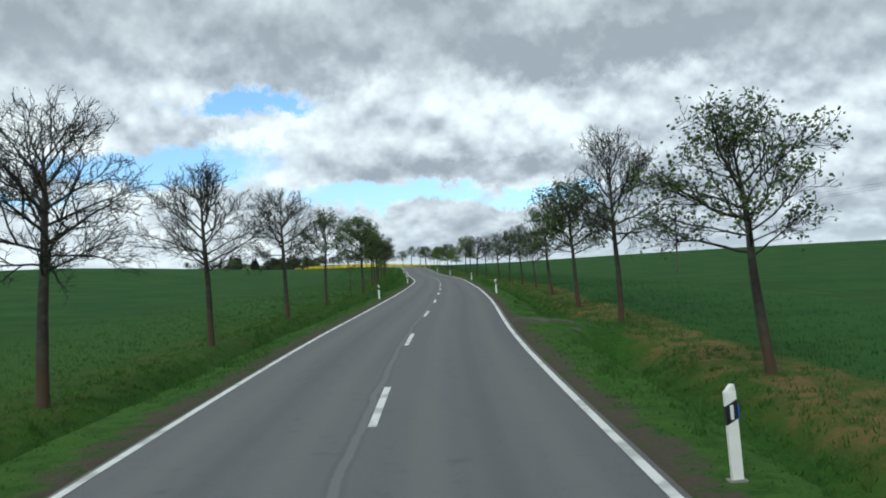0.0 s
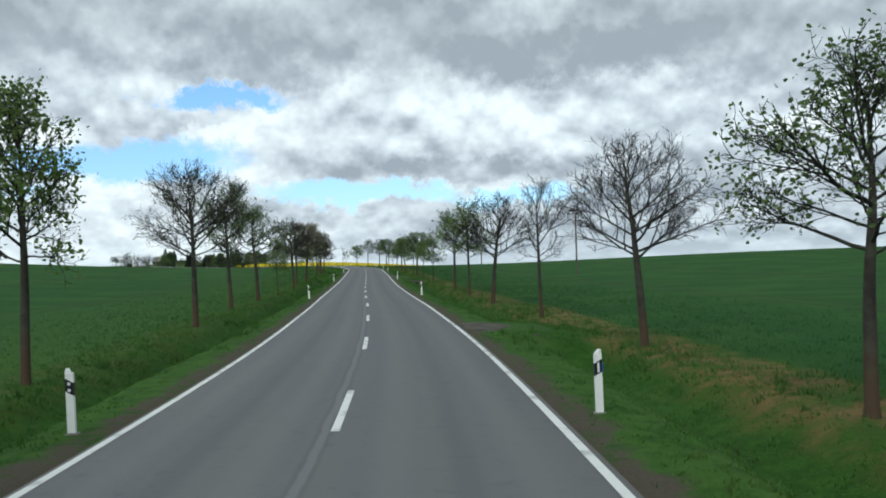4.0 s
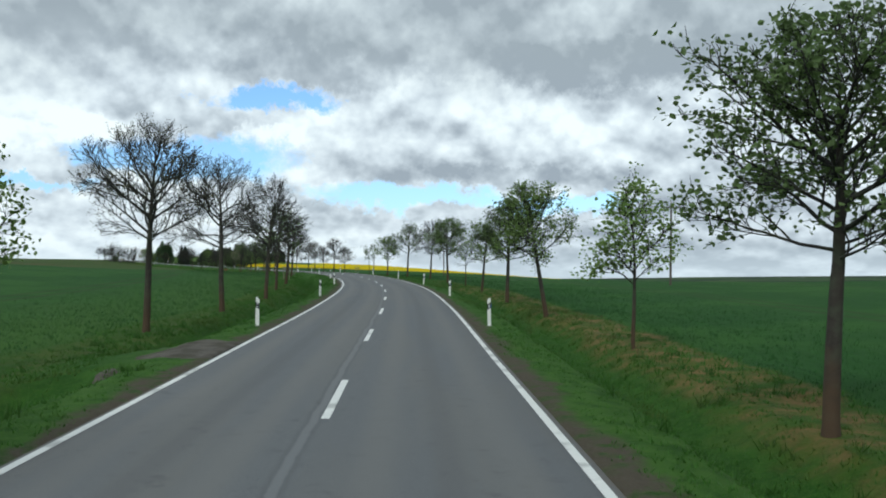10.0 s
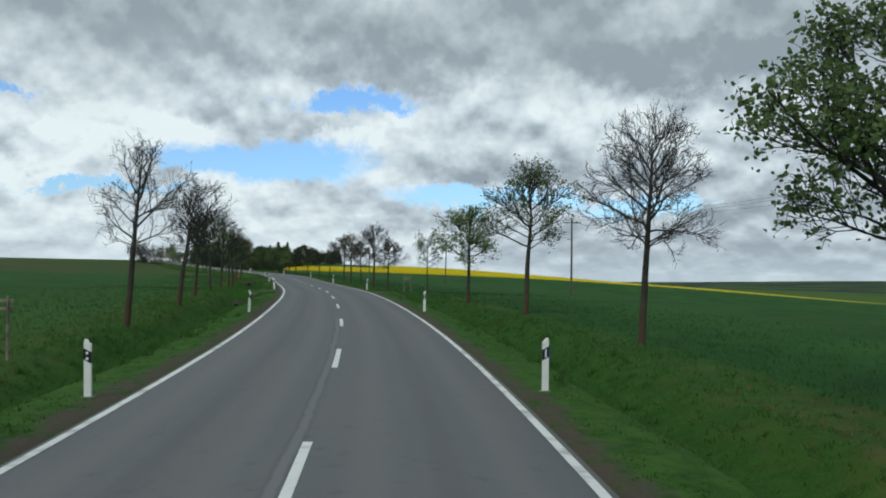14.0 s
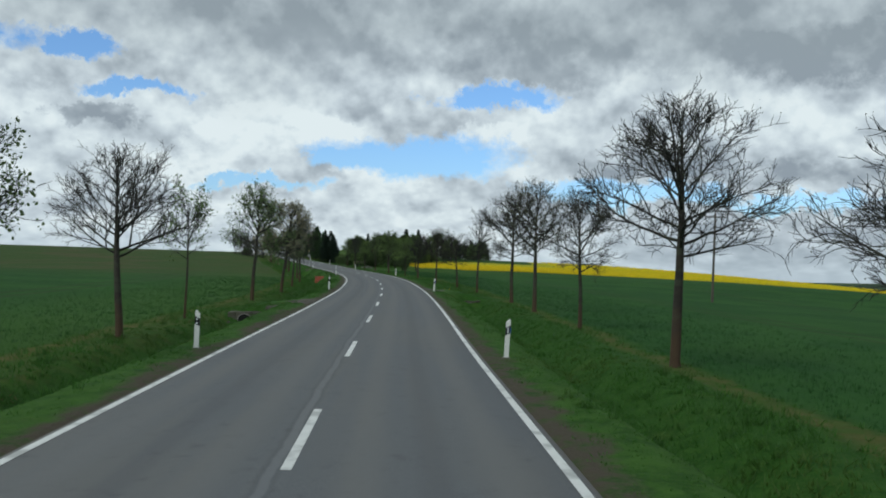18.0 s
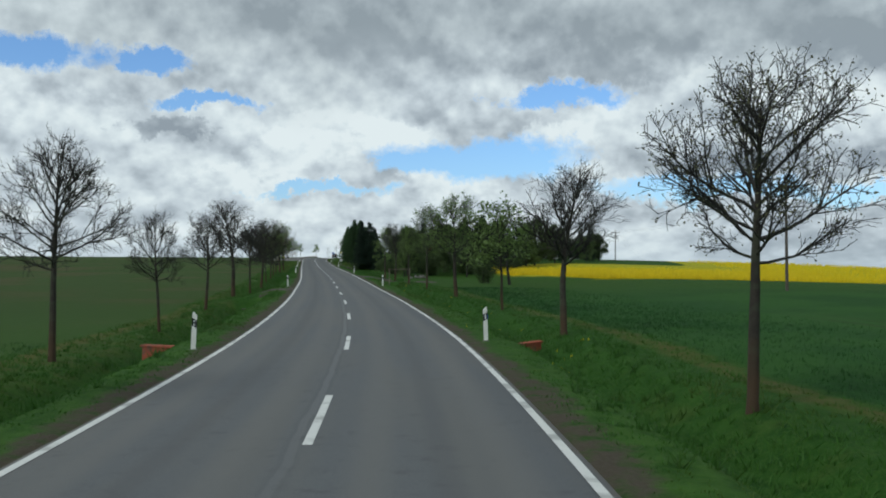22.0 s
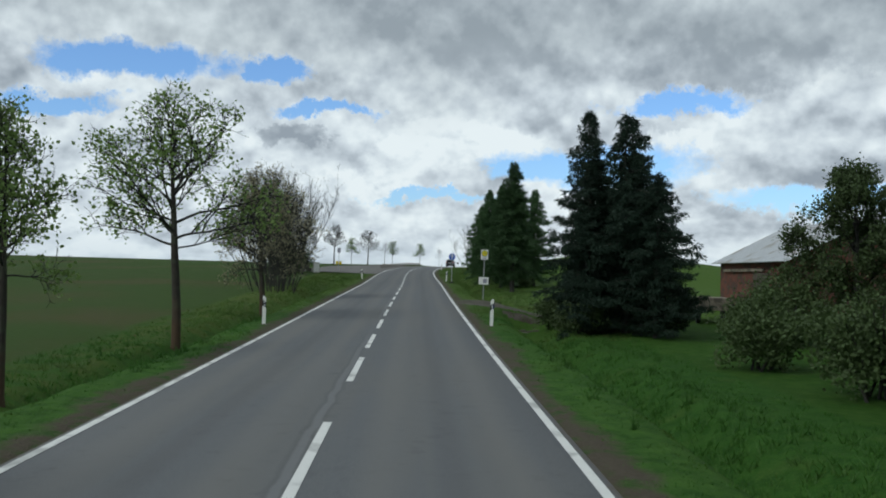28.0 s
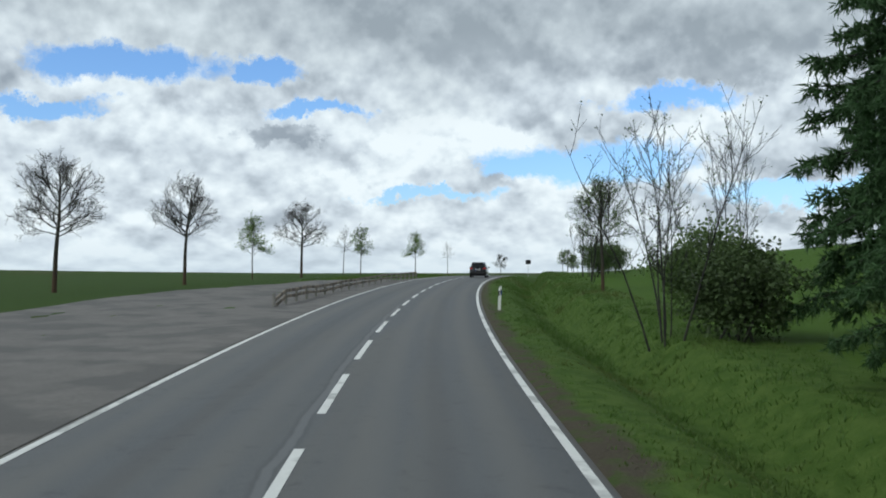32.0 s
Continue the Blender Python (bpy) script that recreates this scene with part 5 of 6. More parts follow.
def coppice(seed, stems, height, spread, leaves, leaf_mat, label, size=0.05, chance=0.5, name="shrub_clump"):
    """Many thin stems fanning out of one stool, each stem a part."""
    r = random.Random(seed)
    ob = new(name)
    tips, twigs = [], []
    for i in range(stems):
        a, f0 = r.uniform(0, 6.28), r.uniform(0.1, 1.0)
        p = Vector((math.cos(a) * f0 * spread * 0.36, math.sin(a) * f0 * spread * 0.36, -0.2))
        d = Vector((math.cos(a) * f0 * 0.46, math.sin(a) * f0 * 0.46, 1)).normalized()
        H = height * r.uniform(0.7, 1.0)
        pts = [p]
        for k in range(8):
            d = (d + Vector((r.gauss(0, 0.05), r.gauss(0, 0.05), 0.03))).normalized()
            pts.append(pts[-1] + d * H / 8)
        r0 = 0.045 * H / 8 * r.uniform(0.8, 1.3)
        own = [(pts, [r0 * (1 - 0.85 * k / 8) for k in range(9)], 5)]
        for b in range(int(H * 3.2)):
            f = r.uniform(0.3, 0.98) * 8
            k = min(int(f), 7)
            q = pts[k].lerp(pts[k + 1], f - k)
            v = Vector((r.gauss(0, 0.55), r.gauss(0, 0.55), r.uniform(0.5, 1.2))).normalized()
            L = H * r.uniform(0.1, 0.24)
            br = [q, q + v * L * 0.5, q + (v + Vector((0, 0, 0.2))) * L]
            own.append((br, [0.012, 0.009, 0.006], 3))
            for _ in range(3):
                g = r.uniform(0.3, 1.0)
                c = br[0].lerp(br[2], g)
                w = (v + Vector((r.gauss(0, 0.6), r.gauss(0, 0.6), 0.3))).normalized() * r.uniform(0.25, 0.55)
                twigs.append(([c, c + w * 0.5, c + w], [0.007, 0.006, 0.004], 3))
                tips += [c + w, c + w * 0.6]
        part("stem", tube_mesh("stem", own), BARK, ob)
    tagged(part("twig", tube_mesh("twig", twigs), TWIG, ob), kind="stuff")
    if leaves:
        tagged(part("foliage", leaf_mesh("foliage", tips, seed, leaves, size, chance), leaf_mat, ob), kind="stuff")
    return tagged(ob, label, "shrub", "shrubs by the road")


def thicket(seed, wide, deep, high, leaf_mat, label, density=170, size=0.11, name="bush"):
    """A rounded bush: crooked stems and a cloud of leaves with uneven outline and gaps."""
    r, rn = random.Random(seed), np.random.RandomState(seed)
    ob = new(name)
    for i in range(7):
        a = r.uniform(0, 6.28)
        p0 = Vector((r.gauss(0, 0.1) * wide, r.gauss(0, 0.1) * deep, -0.2))
        e = Vector((math.cos(a) * wide * 0.3, math.sin(a) * deep * 0.3, high * r.uniform(0.55, 0.9)))
        m = p0.lerp(e, 0.5) + Vector((r.gauss(0, 0.1), r.gauss(0, 0.1), 0.1))
        part("stem", tube_mesh("stem", [([p0, m, e], [0.05, 0.035, 0.015], 5)]), BARK, ob)
    n = int(density * wide * deep)
    u = rn.normal(0, 1, (n, 3))
    u /= np.linalg.norm(u, axis=1, keepdims=True)
    rad = rn.uniform(0.25, 1.0, (n, 1)) ** 0.45
    lump = 0.78 + 0.30 * (np.sin(u[:, :1] * 5 + seed) * np.sin(u[:, 1:2] * 6 + 2 * seed) + np.sin(u[:, 2:] * 7 + seed) * 0.6)
    pts = u * rad * lump * [wide / 2, deep / 2, high / 2] + [0, 0, high * 0.5]
    pts = pts[pts[:, 2] > 0.05]
    tagged(part("foliage", leaf_mesh("foliage", pts, seed, 3, size, 1.0, 1.2), leaf_mat, ob), kind="stuff")
    return tagged(ob, label, "bush", "bushes by the road")


# spruces by the garden
spruce_a = conifer(61, 14.0, 3.8, 0.4, NEEDLE, "tall dark spruce with drooping boughs by the road")
spruce_b = conifer(62, 10.2, 3.5, 0.3, NEEDLE, "dense dark green spruce beside the garden")
place(spruce_a, 694, 9.3, 0.76)
place(spruce_b, 693, 10.9, 1.0, 70)
for n, (base, s0, lat, k) in enumerate(((spruce_b, 697, 10.2, 0.85), (spruce_a, 699, 12.4, 0.66), (spruce_b, 696, 12.4, 0.8), (spruce_b, 691, 11.8, 0.72), (spruce_a, 673, 14.5, 0.5), (spruce_b, 701, 10.8, 0.6), (spruce_b, 663, 26, 0.9), (spruce_a, 668, 19, 0.68), (spruce_b, 672, 31, 0.95), (spruce_a, 678, 36, 0.64), (spruce_b, 666, 45, 0.6), (spruce_a, 672, 52, 0.42), (spruce_b, 684, 54, 0.6), (spruce_a, 697, 60, 0.5))):
    place(copy_thing(base, Matrix()), s0, lat, k, 47 * n)
# larches along the bank
larch_a = conifer(71, 13.4, 3.5, 1.5, LARCH, "green larch with open drooping boughs on the bank", 0.34, 1.15, 0.28, "larch")
larch_b = conifer(72, 11.0, 3.1, 1.2, LARCH, "fresh green larch beside other larches on the bank", 0.38, 1.1, 0.28, "larch")
place(larch_a, 731.3, 9.7, 0.88)
place(larch_b, 738, 9.4, 0.92, 30)
for n, (base, s0, lat, k) in enumerate(((larch_b, 742, 10.8, 0.95), (larch_a, 747, 8.9, 0.76), (larch_b, 752, 10.4, 0.88), (larch_a, 744, 13.4, 0.76), (larch_b, 757.6, 8.9, 0.8), (larch_b, 763, 10.6, 0.74), (larch_a, 750, 12.6, 0.78), (larch_b, 755, 12.4, 0.98), (larch_b, 760, 11.4, 0.84), (larch_b, 767, 10.2, 0.66), (larch_b, 774, 13.6, 1.1))):
    place(copy_thing(base, Matrix()), s0, lat, k, 61 * n)
# garden wood
KINDS["wood_a"] = broadleaf(81, 9.0, 1.2, 3.4, 0.16, 18, 2, 0.2, 10, 0.13, 0.95, SHRUB, "dense dark leafy garden tree at the edge of the wood", group="garden trees", low_bark=False)
KINDS["wood_b"] = broadleaf(82, 8.0, 1.0, 3.0, 0.15, 17, 2, 0.3, 10, 0.13, 0.95, LEAF_DARK, "dark green broadleaf tree in the garden", group="garden trees", low_bark=False)
KINDS["apple"] = broadleaf(83, 6.4, 1.5, 2.9, 0.17, 15, 2, 0.0, 5, 0.085, 0.8, SHRUB, "old crooked apple tree with leaning trunk on the meadow", lean=0.22, group="garden trees", low_bark=False)
for kind, s0, lat, k in (("wood_a", 655, 14.5, 0.92), ("wood_b", 658, 19.5, 1.0), ("wood_a", 657, 25, 0.85), ("wood_b", 664, 15.5, 1.05), ("wood_a", 667, 23, 1.0), ("wood_b", 672, 17.5, 0.95), ("wood_a", 676, 25, 1.0),
                         ("wood_b", 680, 19, 0.9), ("wood_b", 664, 31, 0.9), ("wood_a", 684, 28, 0.9), ("wood_a", 690, 20, 0.9), ("wood_b", 648, 13.2, 0.72), ("wood_b", 668, 50, 0.62), ("wood_a", 676, 55, 0.6), ("wood_b", 690, 58, 0.66), ("wood_a", 704, 63, 0.7), ("wood_b", 718, 66, 0.75), ("wood_a", 731, 71, 0.8), ("wood_a", 650, 27, 0.95), ("wood_b", 646, 33, 0.9), ("wood_a", 652, 36, 0.9), ("wood_b", 657, 41, 0.85), ("wood_a", 648, 21.5, 0.85), ("wood_b", 655, 30, 1.0), ("apple", 603, 20, 1.0), ("apple", 640, 22, 0.85)):
    plant(kind, s0, lat, k)
for n, (s0, lat, w, d, h) in enumerate(((609.8, 18.5, 3.2, 2.8, 3.0), (647, 24, 5, 4, 2.8), (645, 30, 6, 4, 2.6), (650, 34, 6, 4, 3), (697, 8.6, 3.4, 3, 1.7), (701, 9.6, 3.4, 3, 1.6), (652, 18, 5, 4, 3.6), (654, 24, 5, 4, 3.4), (660, 12.5, 3.5, 3, 2.4), (658, 29, 5, 4, 3.4), (675, 13, 4, 3.5, 3.0), (681, 12.5, 3.5, 3.5, 2.6), (690, 17, 5, 4, 3.0), (670, 35, 6, 5, 4.2), (683, 40, 7, 5, 4.5),
                                        (741, 11.6, 4.0, 3.0, 1.4), (753, 11.4, 4.5, 3.0, 1.5), (672, 43, 8, 5, 4.2), (682, 47, 8, 5, 4.6), (696, 54, 9, 6, 5), (711, 60, 9, 6, 5.4), (693, 8.9, 3.2, 3.0, 1.5), (695, 11.0, 4.0, 3.0, 1.7), (776, 9.8, 4.2, 3.2, 2.8), (784, 11.5, 5.0, 4.0, 3.2), (772, 13.5, 4.0, 3.5, 2.4), (761.5, -13.6, 5.0, 3.4, 3.2), (756, -14.0, 4.6, 3.2, 2.9), (820, 12, 3.5, 3, 3.0), (829, 14, 4, 3, 3.0))):
    place(thicket(90 + n, w, d, h, LEAF_DARK if n in (24, 25) else SHRUB, "dense dark bush with small leaves at the roadside"), s0, lat, 1.0, 30 * n)
# bare coppice on the left
for n, (s0, lat, stems, h, sp, lv) in enumerate(((720, -9.6, 26, 9.0, 5.6, 3), (727, -10.6, 22, 8.4, 5.0, 2), (734, -11.8, 18, 8.2, 4.6, 0), (742, -13.5, 18, 9.0, 4.6, 0), (751, -14.5, 20, 10.0, 5.4, 0), (757, -15.5, 20, 10.6, 5.6, 0), (763, -16.5, 16, 10.0, 5.0, 0), (768, -18.5, 10, 8.5, 4.4, 0))):
    place(coppice(120 + n, stems, h, sp, lv, BUD, "bare multi-stemmed shrub clump on the grass bank"), s0, lat, 1.0, 40 * n)
# bare clumps on the right bank past the larches
for n, (s0, lat, stems, h, sp) in enumerate(((776.4, 8.0, 7, 6.6, 2.6), (790, 14.0, 6, 7.0, 3.2), (812, 10.5, 4, 6.4, 2.2), (820, 11.0, 6, 4.5, 2.6))):
    place(coppice(140 + n, stems, h, sp, 2, LEAF_DARK, "thin bare saplings growing in a clump on the bank", 0.06, 0.35), s0, lat, 1.0, 50 * n)
# trees beyond the lay-by
for kind, s0, lat, k in (("bloom", 702.2, -7.3, 1.02), ("bare_c", 799, -19.5, 0.9), ("bare_b", 810, -16.3, 0.84), ("young_a", 823, -15.6, 0.8), ("bare_c", 834, -14.4, 0.86), ("young_b", 847, -13.4, 0.95), ("young_a", 852, -12.6, 0.84), ("young_a", 868, -9, 0.85), ("young_b", 893, -8.6, 0.95), ("half_a", 938, 8.5, 0.65), ("young_a", 955, 8.5, 0.8), ("young_a", 918, 8.5, 0.7), ("half_b", 968, 8.5, 0.6), ("bud_b", 800, 10.0, 0.72), ("bare_a", 975, -10, 0.7), ("young_b", 765, -18.5, 1.1)):
    plant(kind, s0, lat, k)

# ---- meadow: wooden frame and a heap of stones ----
gate = new("wooden_frame")
for x in (-1.15, 1.15):
    bm = bmesh.new()
    tube(bm, (x, 0, -0.5), (x, 0, 2.15), 0.05, 0.045, 8)
    part("post", bm, OLD_WOOD, gate)
bm = bmesh.new()
tube(bm, (-1.3, 0, 2.1), (1.3, 0, 2.14), 0.04, 0.04, 8)
part("crossbar", bm, OLD_WOOD, gate)
gate.matrix_basis = Matrix.Translation(spot(602, 7.4)) @ pose(0, 0, 0, 0, 0, heading(602) + 8)
tagged(gate, "plain wooden frame of two posts and a bar in grass", "frame")
pile = new("stone_heap")
for n in range(26):
    a, d = rr.uniform(0, 6.28), rr.random() ** 0.6
    bm = bmesh.new()
    bmesh.ops.create_icosphere(bm, subdivisions=1, radius=rr.uniform(0.12, 0.26), matrix=pose(math.cos(a) * d * 1.5, math.sin(a) * d * 0.8, 0.06 + 0.32 * (1 - d), rr.uniform(0, 90), rr.uniform(0, 90), 0) @ Matrix.Diagonal((1.25, 1, 0.7, 1)))
    part("stone", bm, CONCRETE, pile)
pile.matrix_basis = Matrix.Translation(spot(635, 14)) @ pose(0, 0, 0, 0, 0, heading(635))
tagged(pile, "low heap of pale field stones on the meadow", "stones")

# ---- shed behind the spruces ----
shed = new("shed")
slab("wall", 12.0, 9.0, 3.2, shed, SHED_BRICK, 0.02, (0, 0, -0.4), "weathered red brick wall")
for sy in (-1, 1):
    bm = bmesh.new()
    m = Matrix.Translation((0, sy * 2.45, 3.95)) @ Matrix.Rotation(sy * radians(-27), 4, "X")
    for k in range(40):
        box(bm, -6.5 + 0.325 * k + 0.16, 0, 0.02 * (k % 2), 0.32, 5.7, 0.05, 0.0, m)
    part("roof_slope", bm, ROOF, shed, "light grey corrugated sheet roof")
for sx in (-1, 1):
    bm = bmesh.new()
    a = [bm.verts.new((sx * 5.99, y, z)) for y, z in ((-4.5, 2.8), (4.5, 2.8), (0, 5.1))]
    b2 = [bm.verts.new((sx * 5.75, y, z)) for y, z in ((-4.5, 2.8), (4.5, 2.8), (0, 5.1))]
    bm.faces.new(a), bm.faces.new(b2[::-1])
    for k in range(3):
        bm.faces.new((a[k], a[(k + 1) % 3], b2[(k + 1) % 3], b2[k]))
    part("gable", bm, SHED_BRICK, shed)
slab("door", 2.4, 0.12, 2.3, shed, POLE_WOOD, 0.01, (1.5, -4.54, -0.3), "dark weathered wooden double door")
slab("beam", 7.0, 0.14, 0.18, shed, OLD_WOOD, 0.01, (-1.5, -4.6, 2.1))
shed.matrix_basis = Matrix.Translation(spot(708, 27)) @ pose(0, 0, 0, 0, 0, heading(708) + 90 + 180)
tagged(shed, "red brick shed with light grey corrugated roof behind spruces", "shed")
trailer = new("farm_trailer")
slab("bed", 3.6, 1.8, 0.7, trailer, OLD_WOOD, 0.02, (0, 0, 0.75), "brown boarded trailer bed")
for x in (-1.1, 1.1):
    for y in (-0.85, 0.85):
        bm = bmesh.new()
        tube(bm, (x, y - 0.1, 0.4), (x, y + 0.1, 0.4), 0.4, n=18)
        part("wheel", bm, TYRE, trailer)
bm = bmesh.new()
tube(bm, (1.8, 0, 0.6), (3.2, 0, 0.5), 0.05, n=8)
part("drawbar", bm, STEEL, trailer)
trailer.matrix_basis = Matrix.Translation(spot(703, 18.2)) @ pose(0, 0, 0, 0, 0, heading(703) + 80)
tagged(trailer, "old brown farm trailer on grass beside a shed", "trailer")
hut = new("hut")
slab("wall", 4.6, 3.0, 2.3, hut, PLASTER, 0.02, (0, 0, -0.3))
slab("roof", 5.2, 3.6, 0.16, hut, ROOF, 0.03, (0, 0, 2.0))
slab("door", 0.9, 0.08, 1.9, hut, OLD_WOOD, 0.01, (1.0, -1.52, -0.1))
hut.matrix_basis = Matrix.Translation(spot(850, 40)) @ pose(0, 0, 0, 0, 0, heading(835) + 20)
tagged(hut, "small pale flat-roofed hut on the hill meadow", "hut")

# ---- signs ----


def pole(ob, h, r=0.03, at=(0, 0), low=-0.4):
    bm = bmesh.new()
    tube(bm, (at[0], at[1], low), (at[0], at[1], h), r, n=12)
    return part("pole", bm, STEEL, ob)


def disc(ob, name, z, r, y, thick, material, label=""):
    bm = bmesh.new()
    tube(bm, (0, y, z), (0, y - thick, z), r, n=40)
    return part(name, bm, material, ob, label)


def letters(ob, text, size, at, material, name="lettering"):
    cu = bpy.data.curves.new(name, "FONT")
    cu.body, cu.size, cu.align_x, cu.align_y, cu.extrude = text, size, "CENTER", "CENTER", 0.003
    tmp = bpy.data.objects.new(name, cu)
    scene.collection.objects.link(tmp)
    me = bpy.data.meshes.new_from_object(tmp.evaluated_get(bpy.context.evaluated_depsgraph_get()))
    bpy.data.objects.remove(tmp)
    me.transform(Matrix.Translation(at) @ Matrix.Rotation(radians(90), 4, "X"))
    return part(name, me, material, ob)


bus = new("bus_stop_sign")
pole(bus, 2.95, 0.033, low=-1.2)
slab("sign_board", 0.46, 0.03, 0.62, bus, WHITE, 0.01, (0, -0.05, 2.35))
disc(bus, "rim", 2.74, 0.205, -0.066, 0.006, GREEN)
disc(bus, "face", 2.74, 0.165, -0.072, 0.006, YELLOW, "round yellow stop emblem with green letter")
letters(bus, "H", 0.24, (0, -0.080, 2.74), GREEN)
for k in range(2):
    slab("print_bar", 0.3 - 0.06 * k, 0.006, 0.04, bus, GREY, 0.002, (0, -0.068, 2.45 - 0.06 * k))
slab("timetable", 0.62, 0.035, 0.46, bus, WHITE, 0.01, (0, -0.055, 0.78), "white timetable board")
slab("print_block", 0.24, 0.006, 0.26, bus, GREY, 0.002, (0.08, -0.076, 0.88))
slab("print_block", 0.16, 0.006, 0.24, bus, WHITE, 0.002, (-0.17, -0.076, 0.88))
bus.matrix_basis = Matrix.Translation(Vector((*spot(708.2, 5.45)[:2], float(np.interp(708.2, DS, DZ))))) @ pose(0, 0, 0, 0, 0.8, heading(708) - 3)
tagged(bus, "bus stop sign with timetable board on a steel pole in grass", "bus stop sign")

arrow = new("arrow_sign")
pole(arrow, 2.7, 0.032)
disc(arrow, "rim", 2.42, 0.315, -0.04, 0.012, WHITE)
disc(arrow, "face", 2.42, 0.298, -0.052, 0.005, BLUE, "blue round face")
bm = bmesh.new()
box(bm, 0, -0.061, 2.36, 0.075, 0.006, 0.36)
for sx in (-1, 1):
    box(bm, 0, 0, 0, 0.075, 0.006, 0.24, 0, Matrix.Translation((sx * 0.072, -0.061, 2.53)) @ Matrix.Rotation(sx * radians(-42), 4, "Y"))
part("arrow", bm, WHITE, arrow, "white straight-ahead arrow")
slab("base_plate", 0.55, 0.38, 0.09, arrow, TYRE, 0.02, (0, 0, 0.0), "black rubber base plate")
arrow.matrix_basis = Matrix.Translation(spot(734.2, 4.42, 0.03)) @ pose(0, 0, 0, 0, 0, heading(734))
tagged(arrow, "round blue arrow sign on a steel pole in a rubber foot", "traffic sign")

rest = new("lay_by_sign")
pole(rest, 3.1, 0.032)
slab("sign_board", 0.42, 0.025, 0.6, rest, GREY, 0.01, (0, -0.045, 2.5), "grey weathered sign board")
for x in (-0.24, 0.2):
    slab("waste_bin", 0.3, 0.26, 0.42, rest, YELLOW, 0.03, (x, -0.18, 0.95), "yellow waste bin")
rest.matrix_basis = Matrix.Translation(spot(767.7, -9.1)) @ pose(0, 0, 0, 0, 0, heading(767) + 10)
tagged(rest, "sign pole with two yellow waste bins at the lay-by", "sign")
for s0, lat, w, h, z in ((880, 5.2, 0.75, 0.6, 1.9), (905, -5.4, 0.5, 0.5, 1.7)):
    far_sign = new("traffic_sign")
    pole(far_sign, z + h, 0.03)
    slab("sign_board", w, 0.02, h, far_sign, CAR_TRIM, 0.01, (0, -0.04, z))
    far_sign.matrix_basis = Matrix.Translation(spot(s0, lat)) @ pose(0, 0, 0, 0, 0, heading(s0))
    tagged(far_sign, "dark sign board on a pole near the crest", "traffic sign", "far traffic signs")

# ---- lay-by ----
def layby_z(s, l):
    return np.interp(s, DS, DZ) + np.where(l > -3.6, -0.02, -0.02 + (np.abs(l) - 3.6) * -0.006) + 0.012


S = np.linspace(756, 848, 70)
rows_z = []
L0 = np.linspace(-1.0, 0.0, 12)
x, y, z, tx, ty = frame_at(S)
wide = 3.45 + 11.2 * smooth((S - 756) / 14) ** 0.8 * smooth((848 - S) / 58)
Lm = -3.45 + L0[None] * (wide[:, None] - 3.45)
X, Y = x[:, None] + ty[:, None] * Lm, y[:, None] - tx[:, None] * Lm
Zl = np.maximum(ground_z(S[:, None] + 0 * Lm, Lm) + 0.03, layby_z(S[:, None], Lm))
v = np.stack([X.ravel(), Y.ravel(), Zl.ravel()], 1)
k = len(L0)
i = (np.arange(len(S) - 1)[:, None] * k + np.arange(k - 1)).ravel()
me = bpy.data.meshes.new("lay_by")
me.from_pydata(v.tolist(), [], np.stack([i, i + 1, i + k + 1, i + k], 1).tolist())
LAYBY = mat("old_asphalt", (0.175, 0.165, 0.155), 0.95, 0, 0.2, 1.2, 0.5, 60, (0.13, 0.125, 0.12), 0.5)
tagged(part("lay_by", me, LAYBY), "grey-brown paved lay-by beside the road", "pavement", kind="structure")

barrier = new("crash_barrier")
stations = np.linspace(789, 838, 22)
for n in range(len(stations)):
    s0 = stations[n]
    lat = -5.3 + 1.3 * smooth((s0 - 789) / 50)
    p = spot(s0, lat)
    bm = bmesh.new()
    box(bm, 0, 0, 0.22, 0.12, 0.14, 0.75, 0.015, Matrix.Translation(p) @ pose(0, 0, 0, 0, 0, heading(s0)))
    part("post", bm, CONCRETE, barrier)
    if n + 1 < len(stations):
        s1 = stations[n + 1]
        q = spot(s1, -5.3 + 1.3 * smooth((s1 - 789) / 50))
        for zz in (0.62, 0.36):
            a, b2 = p + Vector((0, 0, zz - (0.35 if n == 0 else 0))), q + Vector((0, 0, zz))
            bm = bmesh.new()
            d = b2 - a
            box(bm, 0, 0, 0, 0.07, d.length - 0.02, 0.15, 0.02, Matrix.Translation((a + b2) / 2) @ d.to_track_quat("Y", "Z").to_matrix().to_4x4())
            part("rail", bm, OLD_WOOD, barrier)
tagged(barrier, "weathered grey barrier with short posts between road and lay-by", "barrier")

cabinet = new("utility_cabinet")
slab("body", 0.72, 0.36, 1.22, cabinet, PLASTER, 0.02, (0, 0, 0.06))
slab("plinth", 0.78, 0.4, 0.16, cabinet, CONCRETE, 0.01, (0, 0, -0.08))
slab("cap", 0.78, 0.42, 0.06, cabinet, PLASTER, 0.015, (0, 0, 1.28))
slab("door", 0.6, 0.02, 1.0, cabinet, WHITE, 0.006, (0, -0.185, 0.17))
cabinet.matrix_basis = Matrix.Translation(spot(761.5, -11.2)) @ pose(0, 0, 0, 0, 0, heading(761) + 15)
tagged(cabinet, "pale utility cabinet in front of dark bushes", "cabinet")
bench = new("picnic_bench")
slab("tabletop", 1.7, 0.7, 0.06, bench, OLD_WOOD, 0.01, (0, 0, 0.72))
for y in (-0.65, 0.65):
    slab("seat", 1.7, 0.28, 0.05, bench, OLD_WOOD, 0.01, (0, y, 0.43))
